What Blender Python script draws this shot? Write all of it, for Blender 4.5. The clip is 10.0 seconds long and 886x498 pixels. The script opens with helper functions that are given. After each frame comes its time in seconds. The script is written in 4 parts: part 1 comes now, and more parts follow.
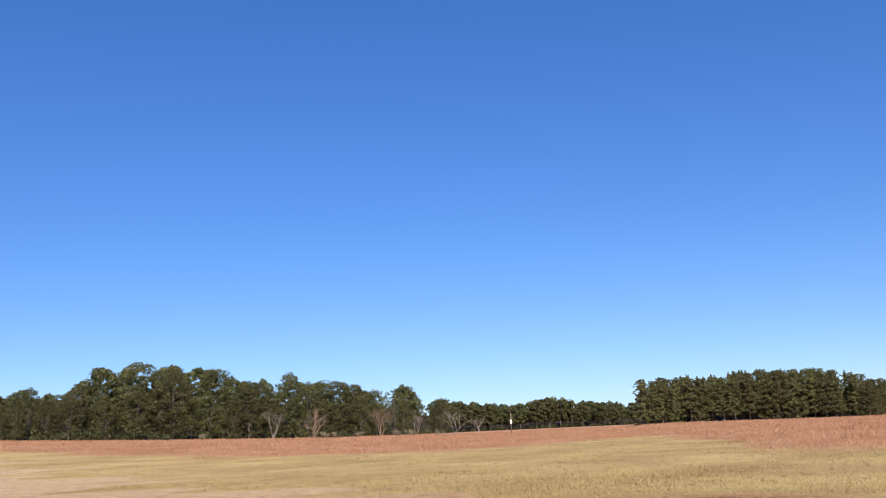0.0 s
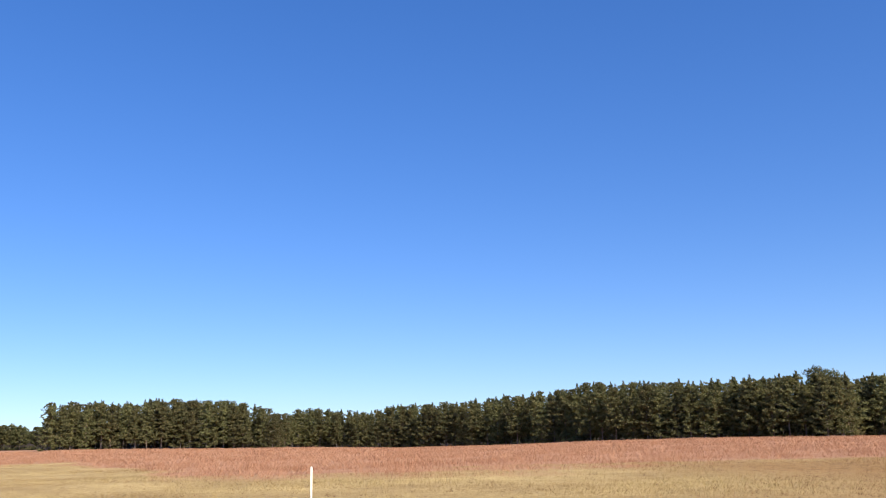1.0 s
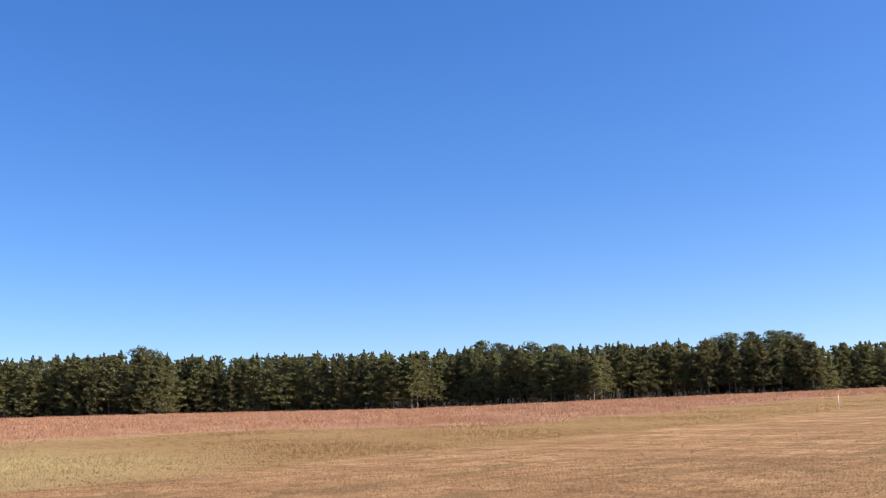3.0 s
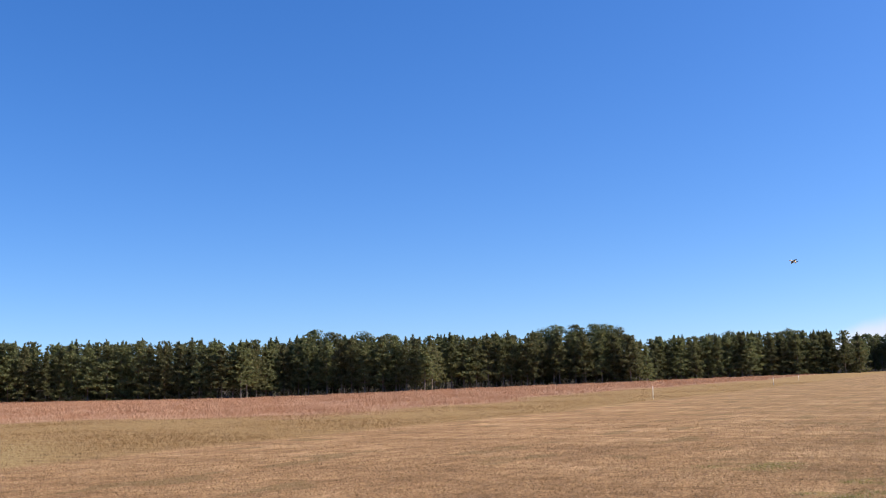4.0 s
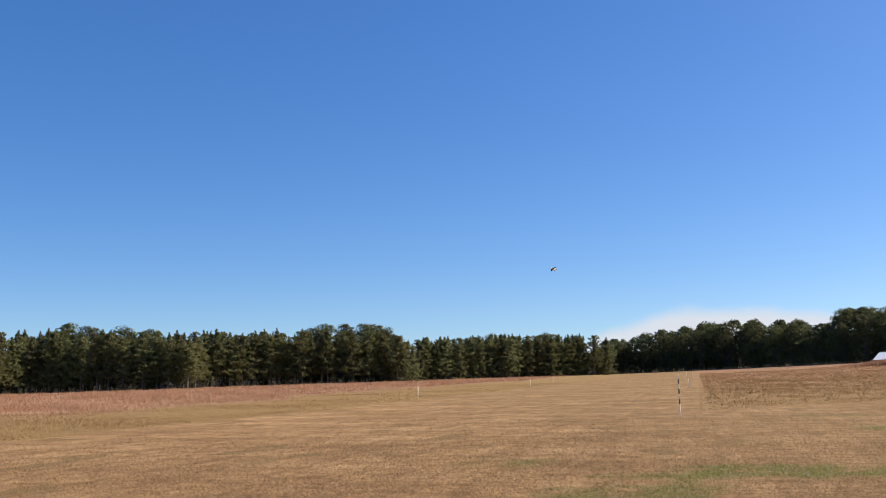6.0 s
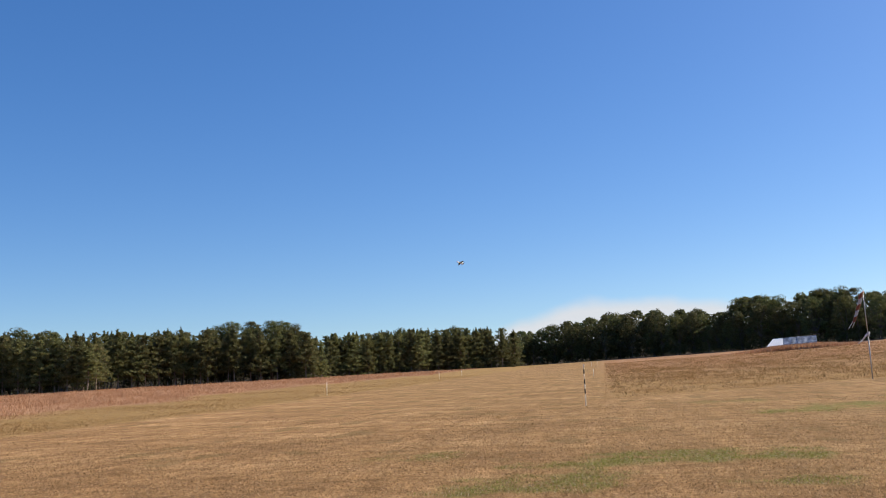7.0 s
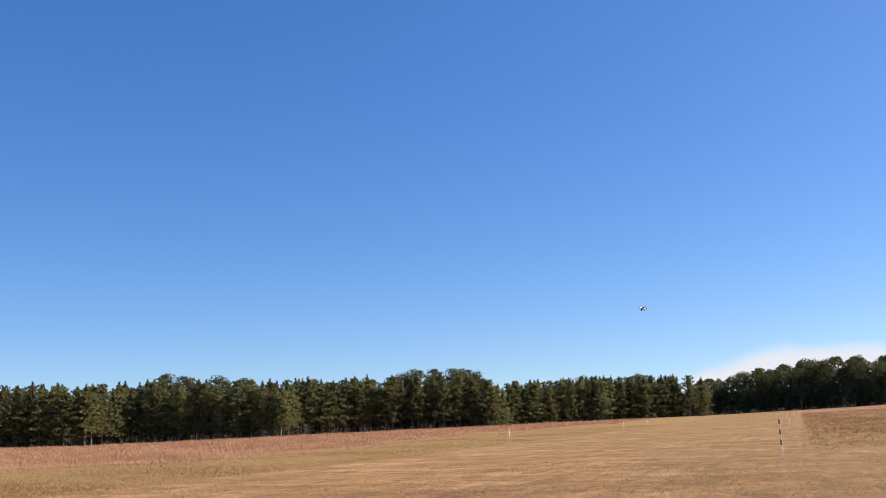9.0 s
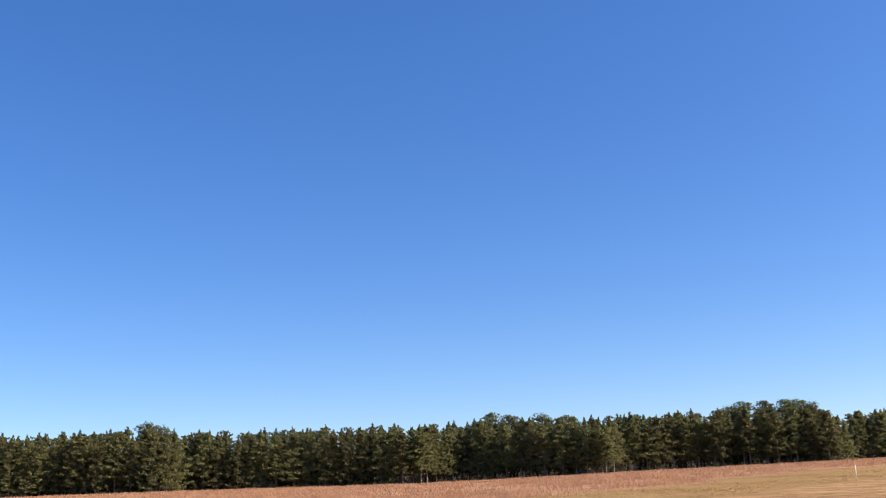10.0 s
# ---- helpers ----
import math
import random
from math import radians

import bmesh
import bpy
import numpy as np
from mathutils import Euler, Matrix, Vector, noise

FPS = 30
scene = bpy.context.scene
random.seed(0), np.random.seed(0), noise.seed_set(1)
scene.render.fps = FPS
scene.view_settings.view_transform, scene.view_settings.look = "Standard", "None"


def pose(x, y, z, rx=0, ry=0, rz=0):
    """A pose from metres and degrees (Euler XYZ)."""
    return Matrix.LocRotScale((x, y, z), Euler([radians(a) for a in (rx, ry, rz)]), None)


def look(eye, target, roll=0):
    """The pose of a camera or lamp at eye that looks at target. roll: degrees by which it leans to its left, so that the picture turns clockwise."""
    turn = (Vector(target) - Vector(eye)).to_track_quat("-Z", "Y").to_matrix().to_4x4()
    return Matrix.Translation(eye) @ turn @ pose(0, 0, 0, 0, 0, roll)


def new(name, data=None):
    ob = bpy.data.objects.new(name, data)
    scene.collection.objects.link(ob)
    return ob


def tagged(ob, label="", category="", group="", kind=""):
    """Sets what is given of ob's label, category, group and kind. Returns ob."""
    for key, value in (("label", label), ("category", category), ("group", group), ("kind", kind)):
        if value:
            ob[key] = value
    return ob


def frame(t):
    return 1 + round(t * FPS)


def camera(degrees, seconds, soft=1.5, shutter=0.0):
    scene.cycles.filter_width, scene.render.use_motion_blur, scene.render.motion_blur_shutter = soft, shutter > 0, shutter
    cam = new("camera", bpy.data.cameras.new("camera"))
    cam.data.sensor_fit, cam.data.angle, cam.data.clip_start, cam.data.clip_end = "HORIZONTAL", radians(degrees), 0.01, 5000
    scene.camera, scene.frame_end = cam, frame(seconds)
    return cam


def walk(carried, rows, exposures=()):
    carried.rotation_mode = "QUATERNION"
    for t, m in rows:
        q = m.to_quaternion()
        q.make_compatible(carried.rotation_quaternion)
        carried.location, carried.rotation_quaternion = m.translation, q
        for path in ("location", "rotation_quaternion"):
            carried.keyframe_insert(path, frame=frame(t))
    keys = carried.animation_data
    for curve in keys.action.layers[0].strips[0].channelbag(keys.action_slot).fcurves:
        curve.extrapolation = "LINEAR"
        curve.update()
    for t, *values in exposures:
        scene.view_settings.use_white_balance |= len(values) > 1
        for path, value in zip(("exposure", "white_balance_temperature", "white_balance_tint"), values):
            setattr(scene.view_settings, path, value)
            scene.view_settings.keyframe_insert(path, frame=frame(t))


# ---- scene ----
cam = camera(50, 10.0, soft=1.0)
EYE = Vector((0, 0, 1.65))


def aim(yaw, pitch, roll):
    """A pose at the eye: yaw to the right of north, pitch upwards, lean to the left, in degrees."""
    a, e = radians(yaw), radians(pitch)
    way = Vector((math.sin(a) * math.cos(e), math.cos(a) * math.cos(e), math.sin(e)))
    return look(EYE, EYE + way * 100, roll)


PATH = [
    (0.0, -86.82, 10.88, -2.84), (0.5, -70.32, 11.37, -1.20), (1.0, -53.22, 11.34, -1.20),
    (1.5, -38.60, 11.13, -2.08), (2.0, -28.10, 10.49, -2.62), (2.5, -20.38, 9.78, -2.22),
    (2.7, -17.80, 9.45, -2.02), (3.8, -6.21, 8.28, -1.70), (4.0, -4.32, 8.14, -1.65),
    (4.5, -0.06, 8.13, -1.68), (5.0, 3.34, 8.23, -1.48), (5.5, 6.45, 8.00, -1.27),
    (6.0, 9.41, 7.75, -1.12), (6.2, 10.93, 7.51, -1.14), (7.3, 15.38, 7.33, -2.77),
    (7.5, 15.07, 7.48, -2.90), (8.0, 12.86, 7.88, -3.00), (8.5, 9.32, 9.00, -2.35),
    (9.0, 4.23, 10.51, -2.01), (9.5, -3.90, 11.91, -2.00), (10.0, -14.60, 13.36, -2.45),
]
# the clip's camera opens and closes its iris a little on the way
EXPOSURES = [
    (0.0, 0.72, 5900, 14), (1.0, 0.92, 5950, 15), (1.5, 1.01, 5950, 15), (2.5, 1.03, 5950, 13), (4.0, 0.85, 5600, 9), (5.5, 0.72, 5850, 7),
    (7.5, 0.67, 6200, 5), (8.5, 0.75, 6150, 7), (10.0, 1.0, 6150, 11),
]
walk(cam, [(t, aim(yaw, pitch, roll)) for t, yaw, pitch, roll in PATH], EXPOSURES)

# ---- sky and sun ----
SUN_AZ, SUN_EL = 85.0, 38.0
world = bpy.data.worlds.new("sky")
scene.world = world
world.use_nodes = True
wn = world.node_tree.nodes
sky = wn.new("ShaderNodeTexSky")
sky.sky_type = "NISHITA"
sky.sun_disc = False
sky.sun_elevation, sky.sun_rotation = radians(SUN_EL), radians(SUN_AZ)
sky.air_density, sky.dust_density, sky.ozone_density = 1.0, 2.0, 3.5
sky.altitude = 1500
wn["Background"].inputs["Strength"].default_value = 0.12
deep = wn.new("ShaderNodeHueSaturation")
deep.inputs["Saturation"].default_value, deep.inputs["Hue"].default_value = 1.38, 0.512
soft_sky = wn.new("ShaderNodeGamma")
soft_sky.inputs["Gamma"].default_value = 0.8
aloft = wn.new("ShaderNodeMapping")
aloft.inputs["Location"].default_value = (0, 0, 0.022)
world.node_tree.links.new(wn.new("ShaderNodeTexCoord").outputs["Generated"], aloft.inputs[0])
world.node_tree.links.new(aloft.outputs[0], sky.inputs["Vector"])
world.node_tree.links.new(sky.outputs["Color"], soft_sky.inputs["Color"])
world.node_tree.links.new(soft_sky.outputs["Color"], deep.inputs["Color"])
world.node_tree.links.new(deep.outputs["Color"], wn["Background"].inputs["Color"])
sun_data = bpy.data.lights.new("sun", "SUN")
sun_data.energy, sun_data.angle, sun_data.color = 4.2, radians(0.5), (1.0, 0.85, 0.67)
sun = new("sun", sun_data)
sa, se = radians(SUN_AZ), radians(SUN_EL)
sun.matrix_world = look((0, 0, 60), Vector((0, 0, 60)) - Vector((math.sin(sa) * math.cos(se), math.cos(sa) * math.cos(se), math.sin(se))))


# ---- materials ----
def shader(name, rough=0.9, spec=0.25):
    m = bpy.data.materials.new(name)
    m.use_nodes = True
    b = m.node_tree.nodes["Principled BSDF"]
    b.inputs["Roughness"].default_value = rough
    b.inputs["Specular IOR Level"].default_value = spec
    return m, m.node_tree.nodes, m.node_tree.links, b


def ramp(n, stops):
    r = n.new("ShaderNodeValToRGB")
    while len(r.color_ramp.elements) < len(stops):
        r.color_ramp.elements.new(0.5)
    for e, (p, c) in zip(r.color_ramp.elements, stops):
        e.position, e.color = p, (*c, 1)
    return r


def tint(n, l, a, b, factor, mode="MIX"):
    """Mix of two colour sockets by a factor socket or number."""
    x = n.new("ShaderNodeMix")
    x.data_type, x.blend_type = "RGBA", mode
    for sock, v in ((x.inputs[0], factor), (x.inputs[6], a), (x.inputs[7], b)):
        if isinstance(v, (tuple, float, int)):
            sock.default_value = (*v, 1) if isinstance(v, tuple) else v
        else:
            l.new(v, sock)
    return x.outputs[2]


def grain(n, l, scale, detail=6, rough=0.6, stretch=None):
    """World-sized noise, stretched along x, y, z if asked."""
    t = n.new("ShaderNodeTexCoord")
    x = n.new("ShaderNodeTexNoise")
    x.inputs["Scale"].default_value, x.inputs["Detail"].default_value, x.inputs["Roughness"].default_value = scale, detail, rough
    if stretch:
        mp = n.new("ShaderNodeMapping")
        mp.vector_type = "TEXTURE"
        mp.inputs["Rotation"].default_value, mp.inputs["Scale"].default_value = (0, 0, -stretch[0]), stretch[1]
        l.new(t.outputs["Object"], mp.inputs[0])
        l.new(mp.outputs[0], x.inputs["Vector"])
    else:
        l.new(t.outputs["Object"], x.inputs["Vector"])
    return x.outputs["Fac"]


def plain_material(name, colour, rough=0.6, vary=0.15, scale=6.0, metal=0.0, spec=0.4):
    m, n, l, b = shader(name, rough, spec)
    b.inputs["Metallic"].default_value = metal
    dark = tuple(c * (1 - vary) for c in colour)
    light = tuple(min(1, c * (1 + vary)) for c in colour)
    r = ramp(n, [(0.3, dark), (0.7, light)])
    l.new(grain(n, l, scale), r.inputs[0])
    l.new(r.outputs[0], b.inputs["Base Color"])
    bump = n.new("ShaderNodeBump")
    bump.inputs["Strength"].default_value, bump.inputs["Distance"].default_value = 0.2, 0.01
    l.new(grain(n, l, scale * 8), bump.inputs["Height"])
    l.new(bump.outputs[0], b.inputs["Normal"])
    return m


def foliage_material(name, stops, through_light, patches=None, patch_scale=0.02, per_tree=0.16, hues=(0.485, 0.512)):
    """Leaves, needles or blades: colour by piece, by plant, and by broad patches; some light passes through."""
    m, n, l, b = shader(name, 0.75, 0.2)
    g = n.new("ShaderNodeNewGeometry")
    r = ramp(n, stops)
    l.new(g.outputs["Random Per Island"], r.inputs[0])
    col = r.outputs[0]
    if patches:
        mr = n.new("ShaderNodeMapRange")
        mr.inputs["From Min"].default_value, mr.inputs["From Max"].default_value = 0.42, 0.62
        l.new(grain(n, l, patch_scale, 4), mr.inputs["Value"])
        col = tint(n, l, col, patches, mr.outputs[0], "MULTIPLY")
    if per_tree:
        oi = n.new("ShaderNodeObjectInfo")
        hsv = n.new("ShaderNodeHueSaturation")
        for key, lo, hi in (("Value", 1 - per_tree, 1 + per_tree), ("Hue", *hues)):
            mr = n.new("ShaderNodeMapRange")
            mr.inputs["To Min"].default_value, mr.inputs["To Max"].default_value = lo, hi
            l.new(oi.outputs["Random"], mr.inputs["Value"])
            l.new(mr.outputs[0], hsv.inputs[key])
        l.new(col, hsv.inputs["Color"])
        col = hsv.outputs[0]
    l.new(col, b.inputs["Base Color"])
    tr = n.new("ShaderNodeBsdfTranslucent")
    l.new(col, tr.inputs["Color"])
    mix = n.new("ShaderNodeMixShader")
    mix.inputs[0].default_value = through_light
    l.new(b.outputs[0], mix.inputs[1])
    l.new(tr.outputs[0], mix.inputs[2])
    l.new(mix.outputs[0], n["Material Output"].inputs["Surface"])
    return m


RUN_DIR = radians(24.3)      # the runway's heading, from north to the right


def ground_material():
    """Dry mown turf, longer yellow-green grass and reddish broom sedge ground by plan zones, litter below the woods
    with their shade in its colour.
    """
    m, n, l, b = shader("field_ground", 0.95, 0.1)
    att = n.new("ShaderNodeAttribute")
    att.attribute_name = "zones"
    sep = n.new("ShaderNodeSeparateColor")
    l.new(att.outputs["Color"], sep.inputs[0])
    # mown turf: pale straw with long mower streaks, brown thatch and fine grain
    mow = ramp(n, [(0.36, (0.325, 0.188, 0.083)), (0.5, (0.47, 0.28, 0.126)), (0.62, (0.62, 0.395, 0.195))])
    l.new(grain(n, l, 0.32, 9, 0.72, (RUN_DIR, (1.8, 1.0, 1.0))), mow.inputs[0])
    fine = ramp(n, [(0.34, (0.42, 0.38, 0.33)), (0.62, (1.22, 1.22, 1.22))])
    l.new(grain(n, l, 11.0, 6, 0.7), fine.inputs[0])
    coarse = ramp(n, [(0.36, (0.55, 0.5, 0.45)), (0.5, (0.95, 0.95, 0.95)), (0.68, (1.25, 1.25, 1.3))])
    l.new(grain(n, l, 1.6, 9, 0.75, (RUN_DIR, (1.4, 1.0, 1.0))), coarse.inputs[0])
    turf = tint(n, l, mow.outputs[0], coarse.outputs[0], 0.9, "MULTIPLY")
    turf = tint(n, l, turf, fine.outputs[0], 0.75, "MULTIPLY")
    tiny = ramp(n, [(0.36, (0.42, 0.37, 0.31)), (0.6, (1.28, 1.28, 1.28))])
    l.new(grain(n, l, 26.0, 4, 0.7), tiny.inputs[0])
    turf = tint(n, l, turf, tiny.outputs[0], 0.72, "MULTIPLY")
    lines = ramp(n, [(0.38, (0.62, 0.58, 0.52)), (0.52, (1.0, 1.0, 1.0)), (0.66, (1.2, 1.18, 1.15))])
    l.new(grain(n, l, 2.6, 5, 0.6, (RUN_DIR, (1.0, 22.0, 1.0))), lines.inputs[0])
    turf = tint(n, l, turf, lines.outputs[0], 0.5, "MULTIPLY")
    bare = n.new("ShaderNodeMapRange")
    bare.inputs["From Min"].default_value, bare.inputs["From Max"].default_value, bare.inputs["To Max"].default_value = 0.59, 0.635, 0.75
    l.new(grain(n, l, 0.62, 4, 0.5, (RUN_DIR, (1.0, 1.9, 1.0))), bare.inputs["Value"])
    turf = tint(n, l, turf, (0.2, 0.13, 0.05), bare.outputs[0])
    sw = n.new("ShaderNodeAttribute")
    sw.attribute_name = "sward"
    sep2 = n.new("ShaderNodeSeparateColor")
    l.new(sw.outputs["Color"], sep2.inputs[0])
    olive = n.new("ShaderNodeMapRange")
    olive.inputs["From Min"].default_value, olive.inputs["From Max"].default_value = 0.55, 0.72
    olive.inputs["To Min"].default_value, olive.inputs["To Max"].default_value = 0.36, 0.78
    l.new(grain(n, l, 0.2, 6, 0.6, (RUN_DIR, (2.0, 1.0, 1.0))), olive.inputs["Value"])
    share = n.new("ShaderNodeMath")
    share.operation = "MULTIPLY"
    l.new(olive.outputs[0], share.inputs[0])
    l.new(sep2.outputs[2], share.inputs[1])
    brown = tint(n, l, (0.235, 0.156, 0.064), coarse.outputs[0], 0.8, "MULTIPLY")
    turf = tint(n, l, turf, brown, share.outputs[0])
    hay = tint(n, l, (0.565, 0.415, 0.23), coarse.outputs[0], 0.7, "MULTIPLY")
    hay = tint(n, l, hay, fine.outputs[0], 0.7, "MULTIPLY")
    turf = tint(n, l, turf, hay, sep2.outputs[1])
    green = tint(n, l, (0.2, 0.19, 0.05), fine.outputs[0], 0.8, "MULTIPLY")
    turf = tint(n, l, turf, green, sep.outputs[2])
    # longer grass
    mid = ramp(n, [(0.32, (0.33, 0.235, 0.1)), (0.48, (0.46, 0.345, 0.145)), (0.68, (0.6, 0.465, 0.2))])
    l.new(grain(n, l, 0.13, 8, 0.7), mid.inputs[0])
    mid2 = tint(n, l, mid.outputs[0], fine.outputs[0], 0.7, "MULTIPLY")
    dull = tint(n, l, (0.36, 0.23, 0.09), coarse.outputs[0], 0.8, "MULTIPLY")
    dull = tint(n, l, dull, fine.outputs[0], 0.6, "MULTIPLY")
    mid2 = tint(n, l, mid2, dull, sep2.outputs[0])
    red = ramp(n, [(0.3, (0.32, 0.175, 0.092)), (0.7, (0.46, 0.265, 0.148))])
    l.new(grain(n, l, 0.2, 8, 0.7), red.inputs[0])
    col = tint(n, l, turf, mid2, sep.outputs[1])
    col = tint(n, l, col, red.outputs[0], sep.outputs[0])
    # far darker than pine straw: the shade below the trees is in this colour
    shaded_litter = tint(n, l, (0.045, 0.034, 0.02), fine.outputs[0], 0.6, "MULTIPLY")
    col = tint(n, l, col, shaded_litter, att.outputs["Alpha"])
    l.new(col, b.inputs["Base Color"])
    bump = n.new("ShaderNodeBump")
    bump.inputs["Strength"].default_value, bump.inputs["Distance"].default_value = 1.0, 0.07
    l.new(grain(n, l, 5.0, 9, 0.75), bump.inputs["Height"])
    l.new(bump.outputs[0], b.inputs["Normal"])
    return m


GROUND = ground_material()
TURF = foliage_material("dry_turf_blades", [(0.0, (0.18, 0.108, 0.047)), (0.3, (0.335, 0.205, 0.092)), (0.75, (0.47, 0.3, 0.142)), (1.0, (0.68, 0.48, 0.275))], 0.38, None, 0.3, 0)
CLOVER = foliage_material("green_turf_blades", [(0.0, (0.13, 0.135, 0.03)), (0.6, (0.25, 0.25, 0.055)), (1.0, (0.4, 0.37, 0.12))], 0.5, None, 1, 0)
FLECKS = foliage_material("pale_leaf_flecks", [(0.0, (0.42, 0.34, 0.22)), (1.0, (0.66, 0.57, 0.42))], 0.45, None, 1, 0)
MEADOW = foliage_material("yellow_green_grass", [(0.0, (0.35, 0.255, 0.1)), (0.5, (0.48, 0.365, 0.15)), (1.0, (0.6, 0.475, 0.21))], 0.4, (0.7, 0.62, 0.6), 0.16, 0)
SEDGE = foliage_material("reddish_broom_sedge", [(0.0, (0.42, 0.225, 0.122)), (0.5, (0.5, 0.285, 0.158)), (0.9, (0.56, 0.35, 0.205)), (1.0, (0.6, 0.42, 0.25))], 0.3, (0.78, 0.7, 0.64), 0.16, 0)
TALL = foliage_material("olive_brown_tall_grass", [(0.0, (0.22, 0.125, 0.055)), (0.5, (0.33, 0.195, 0.085)), (0.9, (0.41, 0.245, 0.11)), (1.0, (0.47, 0.27, 0.15))], 0.38, (0.72, 0.74, 0.6), 0.12, 0)
VERGE = foliage_material("olive_yellow_grass", [(0.0, (0.27, 0.158, 0.066)), (0.5, (0.39, 0.238, 0.103)), (1.0, (0.48, 0.31, 0.145))], 0.48, (0.78, 0.72, 0.62), 0.2, 0)
THATCH = foliage_material("dark_thatch", [(0.0, (0.07, 0.045, 0.022)), (0.6, (0.13, 0.085, 0.04)), (1.0, (0.22, 0.15, 0.07))], 0.1, None, 1, 0)
WEEDS = foliage_material("dark_dry_weeds", [(0.0, (0.14, 0.085, 0.04)), (0.6, (0.24, 0.15, 0.065)), (1.0, (0.36, 0.23, 0.11))], 0.4, None, 1, 0)
NEEDLES = foliage_material("pine_needles", [(0.0, (0.112, 0.116, 0.047)), (0.5, (0.155, 0.155, 0.06)), (0.9, (0.212, 0.204, 0.08)), (1.0, (0.28, 0.225, 0.1))], 0.54, None, 1, 0.22)
LEAVES = foliage_material("oak_leaves", [(0.0, (0.062, 0.068, 0.027)), (0.5, (0.114, 0.117, 0.044)), (0.88, (0.168, 0.158, 0.06)), (1.0, (0.22, 0.17, 0.08))], 0.5, None, 1, 0.28, (0.486, 0.526))
# leaf colour kept dark, with the shade inside the woods painted into it
BRUSH = foliage_material("shade_toned_brush_leaves", [(0.0, (0.04, 0.05, 0.02)), (0.5, (0.08, 0.088, 0.032)), (0.9, (0.11, 0.11, 0.04)), (1.0, (0.22, 0.16, 0.08))], 0.2, (0.5, 0.5, 0.5), 0.08, 0)
LIMB = plain_material("dark_oak_bark", (0.13, 0.11, 0.09), 0.9, 0.35, 3.0)
BARK = plain_material("grey_brown_bark", (0.22, 0.175, 0.135), 0.9, 0.4, 3.0)
DEAD = plain_material("bleached_dead_wood", (0.25, 0.215, 0.18), 0.85, 0.2, 4.0)
RUSSET = plain_material("russet_twigs", (0.30, 0.20, 0.145), 0.9, 0.2, 4.0)
WHITE = plain_material("weathered_white_paint", (0.82, 0.75, 0.6), 0.5, 0.06, 7.0)
BLACK = plain_material("faded_black_paint", (0.035, 0.033, 0.032), 0.5, 0.2, 7.0)
STEEL = plain_material("galvanised_steel", (0.42, 0.40, 0.37), 0.5, 0.12, 5.0, 0.4)
CREAM = plain_material("yellowed_white_paint", (0.8, 0.68, 0.5), 0.8, 0.08, 7.0)
ORANGE = plain_material("orange_nylon", (0.38, 0.125, 0.06), 0.7, 0.15, 3.0)
PALE_CLOTH = plain_material("white_nylon", (0.72, 0.66, 0.60), 0.7, 0.1, 3.0)
TIMBER = plain_material("weathered_timber", (0.17, 0.14, 0.11), 0.85, 0.25, 4.0)

# ---- the lie of the land ----
TREE_AZ = [-180, -116, -103, -93, -89, -88.2, -87, -76, -75.7, -63.5, -62, -56, -50, -43, -32, -30.6, -30.2, -16, -15.3, -5.4, -4.9, 7.2, 7.8, 18.4, 19.2, 24, 31, 40, 60, 180]
TREE_R = [260, 205, 212, 235, 262, 300, 470, 470, 300, 305, 330, 312, 282, 246, 226, 224, 240, 224, 240, 222, 246, 256, 306, 340, 382, 372, 335, 285, 260, 260]
RISE_AZ = [-180, -112, -103, -93, -87, -76, -74, -62, -56, -50, -44, -38, -30, -20, -14, -5, 0, 8, 18, 24, 31, 40, 60, 180]
RISE = [2.0, 4.2, 2.8, 1.55, 1.15, 0.75, 0.9, 0.05, -0.7, -0.3, 0.5, 0.75, 0.55, 0.0, -0.1, 0.55, 0.7, 1.15, 1.75, 2.75, 3.8, 5.0, 5.0, 2.0]
RED_AZ = [-180, -112, -103, -97, -83, -77, -74.5, -70, -66, -53, -46, -36, -27, -20, -13.7, -8, -1, 7.5, 14, 18.6, 180]
RED_R = [130, 125, 97, 78, 78, 99, 98, 60, 51, 48, 53, 64, 61, 56, 53, 62, 82, 135, 200, 400, 400]
RUN_W = (math.sin(RUN_DIR), math.cos(RUN_DIR))
RUN_WIDTH = 20.3


def terrain(x, y):
    """Height of the ground, for numbers or arrays."""
    x, y = np.asarray(x, float), np.asarray(y, float)
    az, r = np.degrees(np.arctan2(x, y)), np.hypot(x, y)
    far = np.interp(az, TREE_AZ, TREE_R)
    back = np.maximum(far, np.maximum(np.interp(az - 2, TREE_AZ, TREE_R), np.interp(az + 2, TREE_AZ, TREE_R)))
    rise = np.interp(az, RISE_AZ, RISE)
    s = np.clip((r - 48) / (far - 48), 0, 1.6)
    # the last term adds a bank behind the woods, blocking sky between the trunks
    z = rise * s ** 1.25 + 0.16 * np.clip(r - back - 24, 0, 60)
    return z + 0.05 * np.sin(x * 0.11 + 0.6) * np.sin(y * 0.09) * np.clip(r / 30, 0, 1) - np.clip(r - 900, 0, None) * 0.002


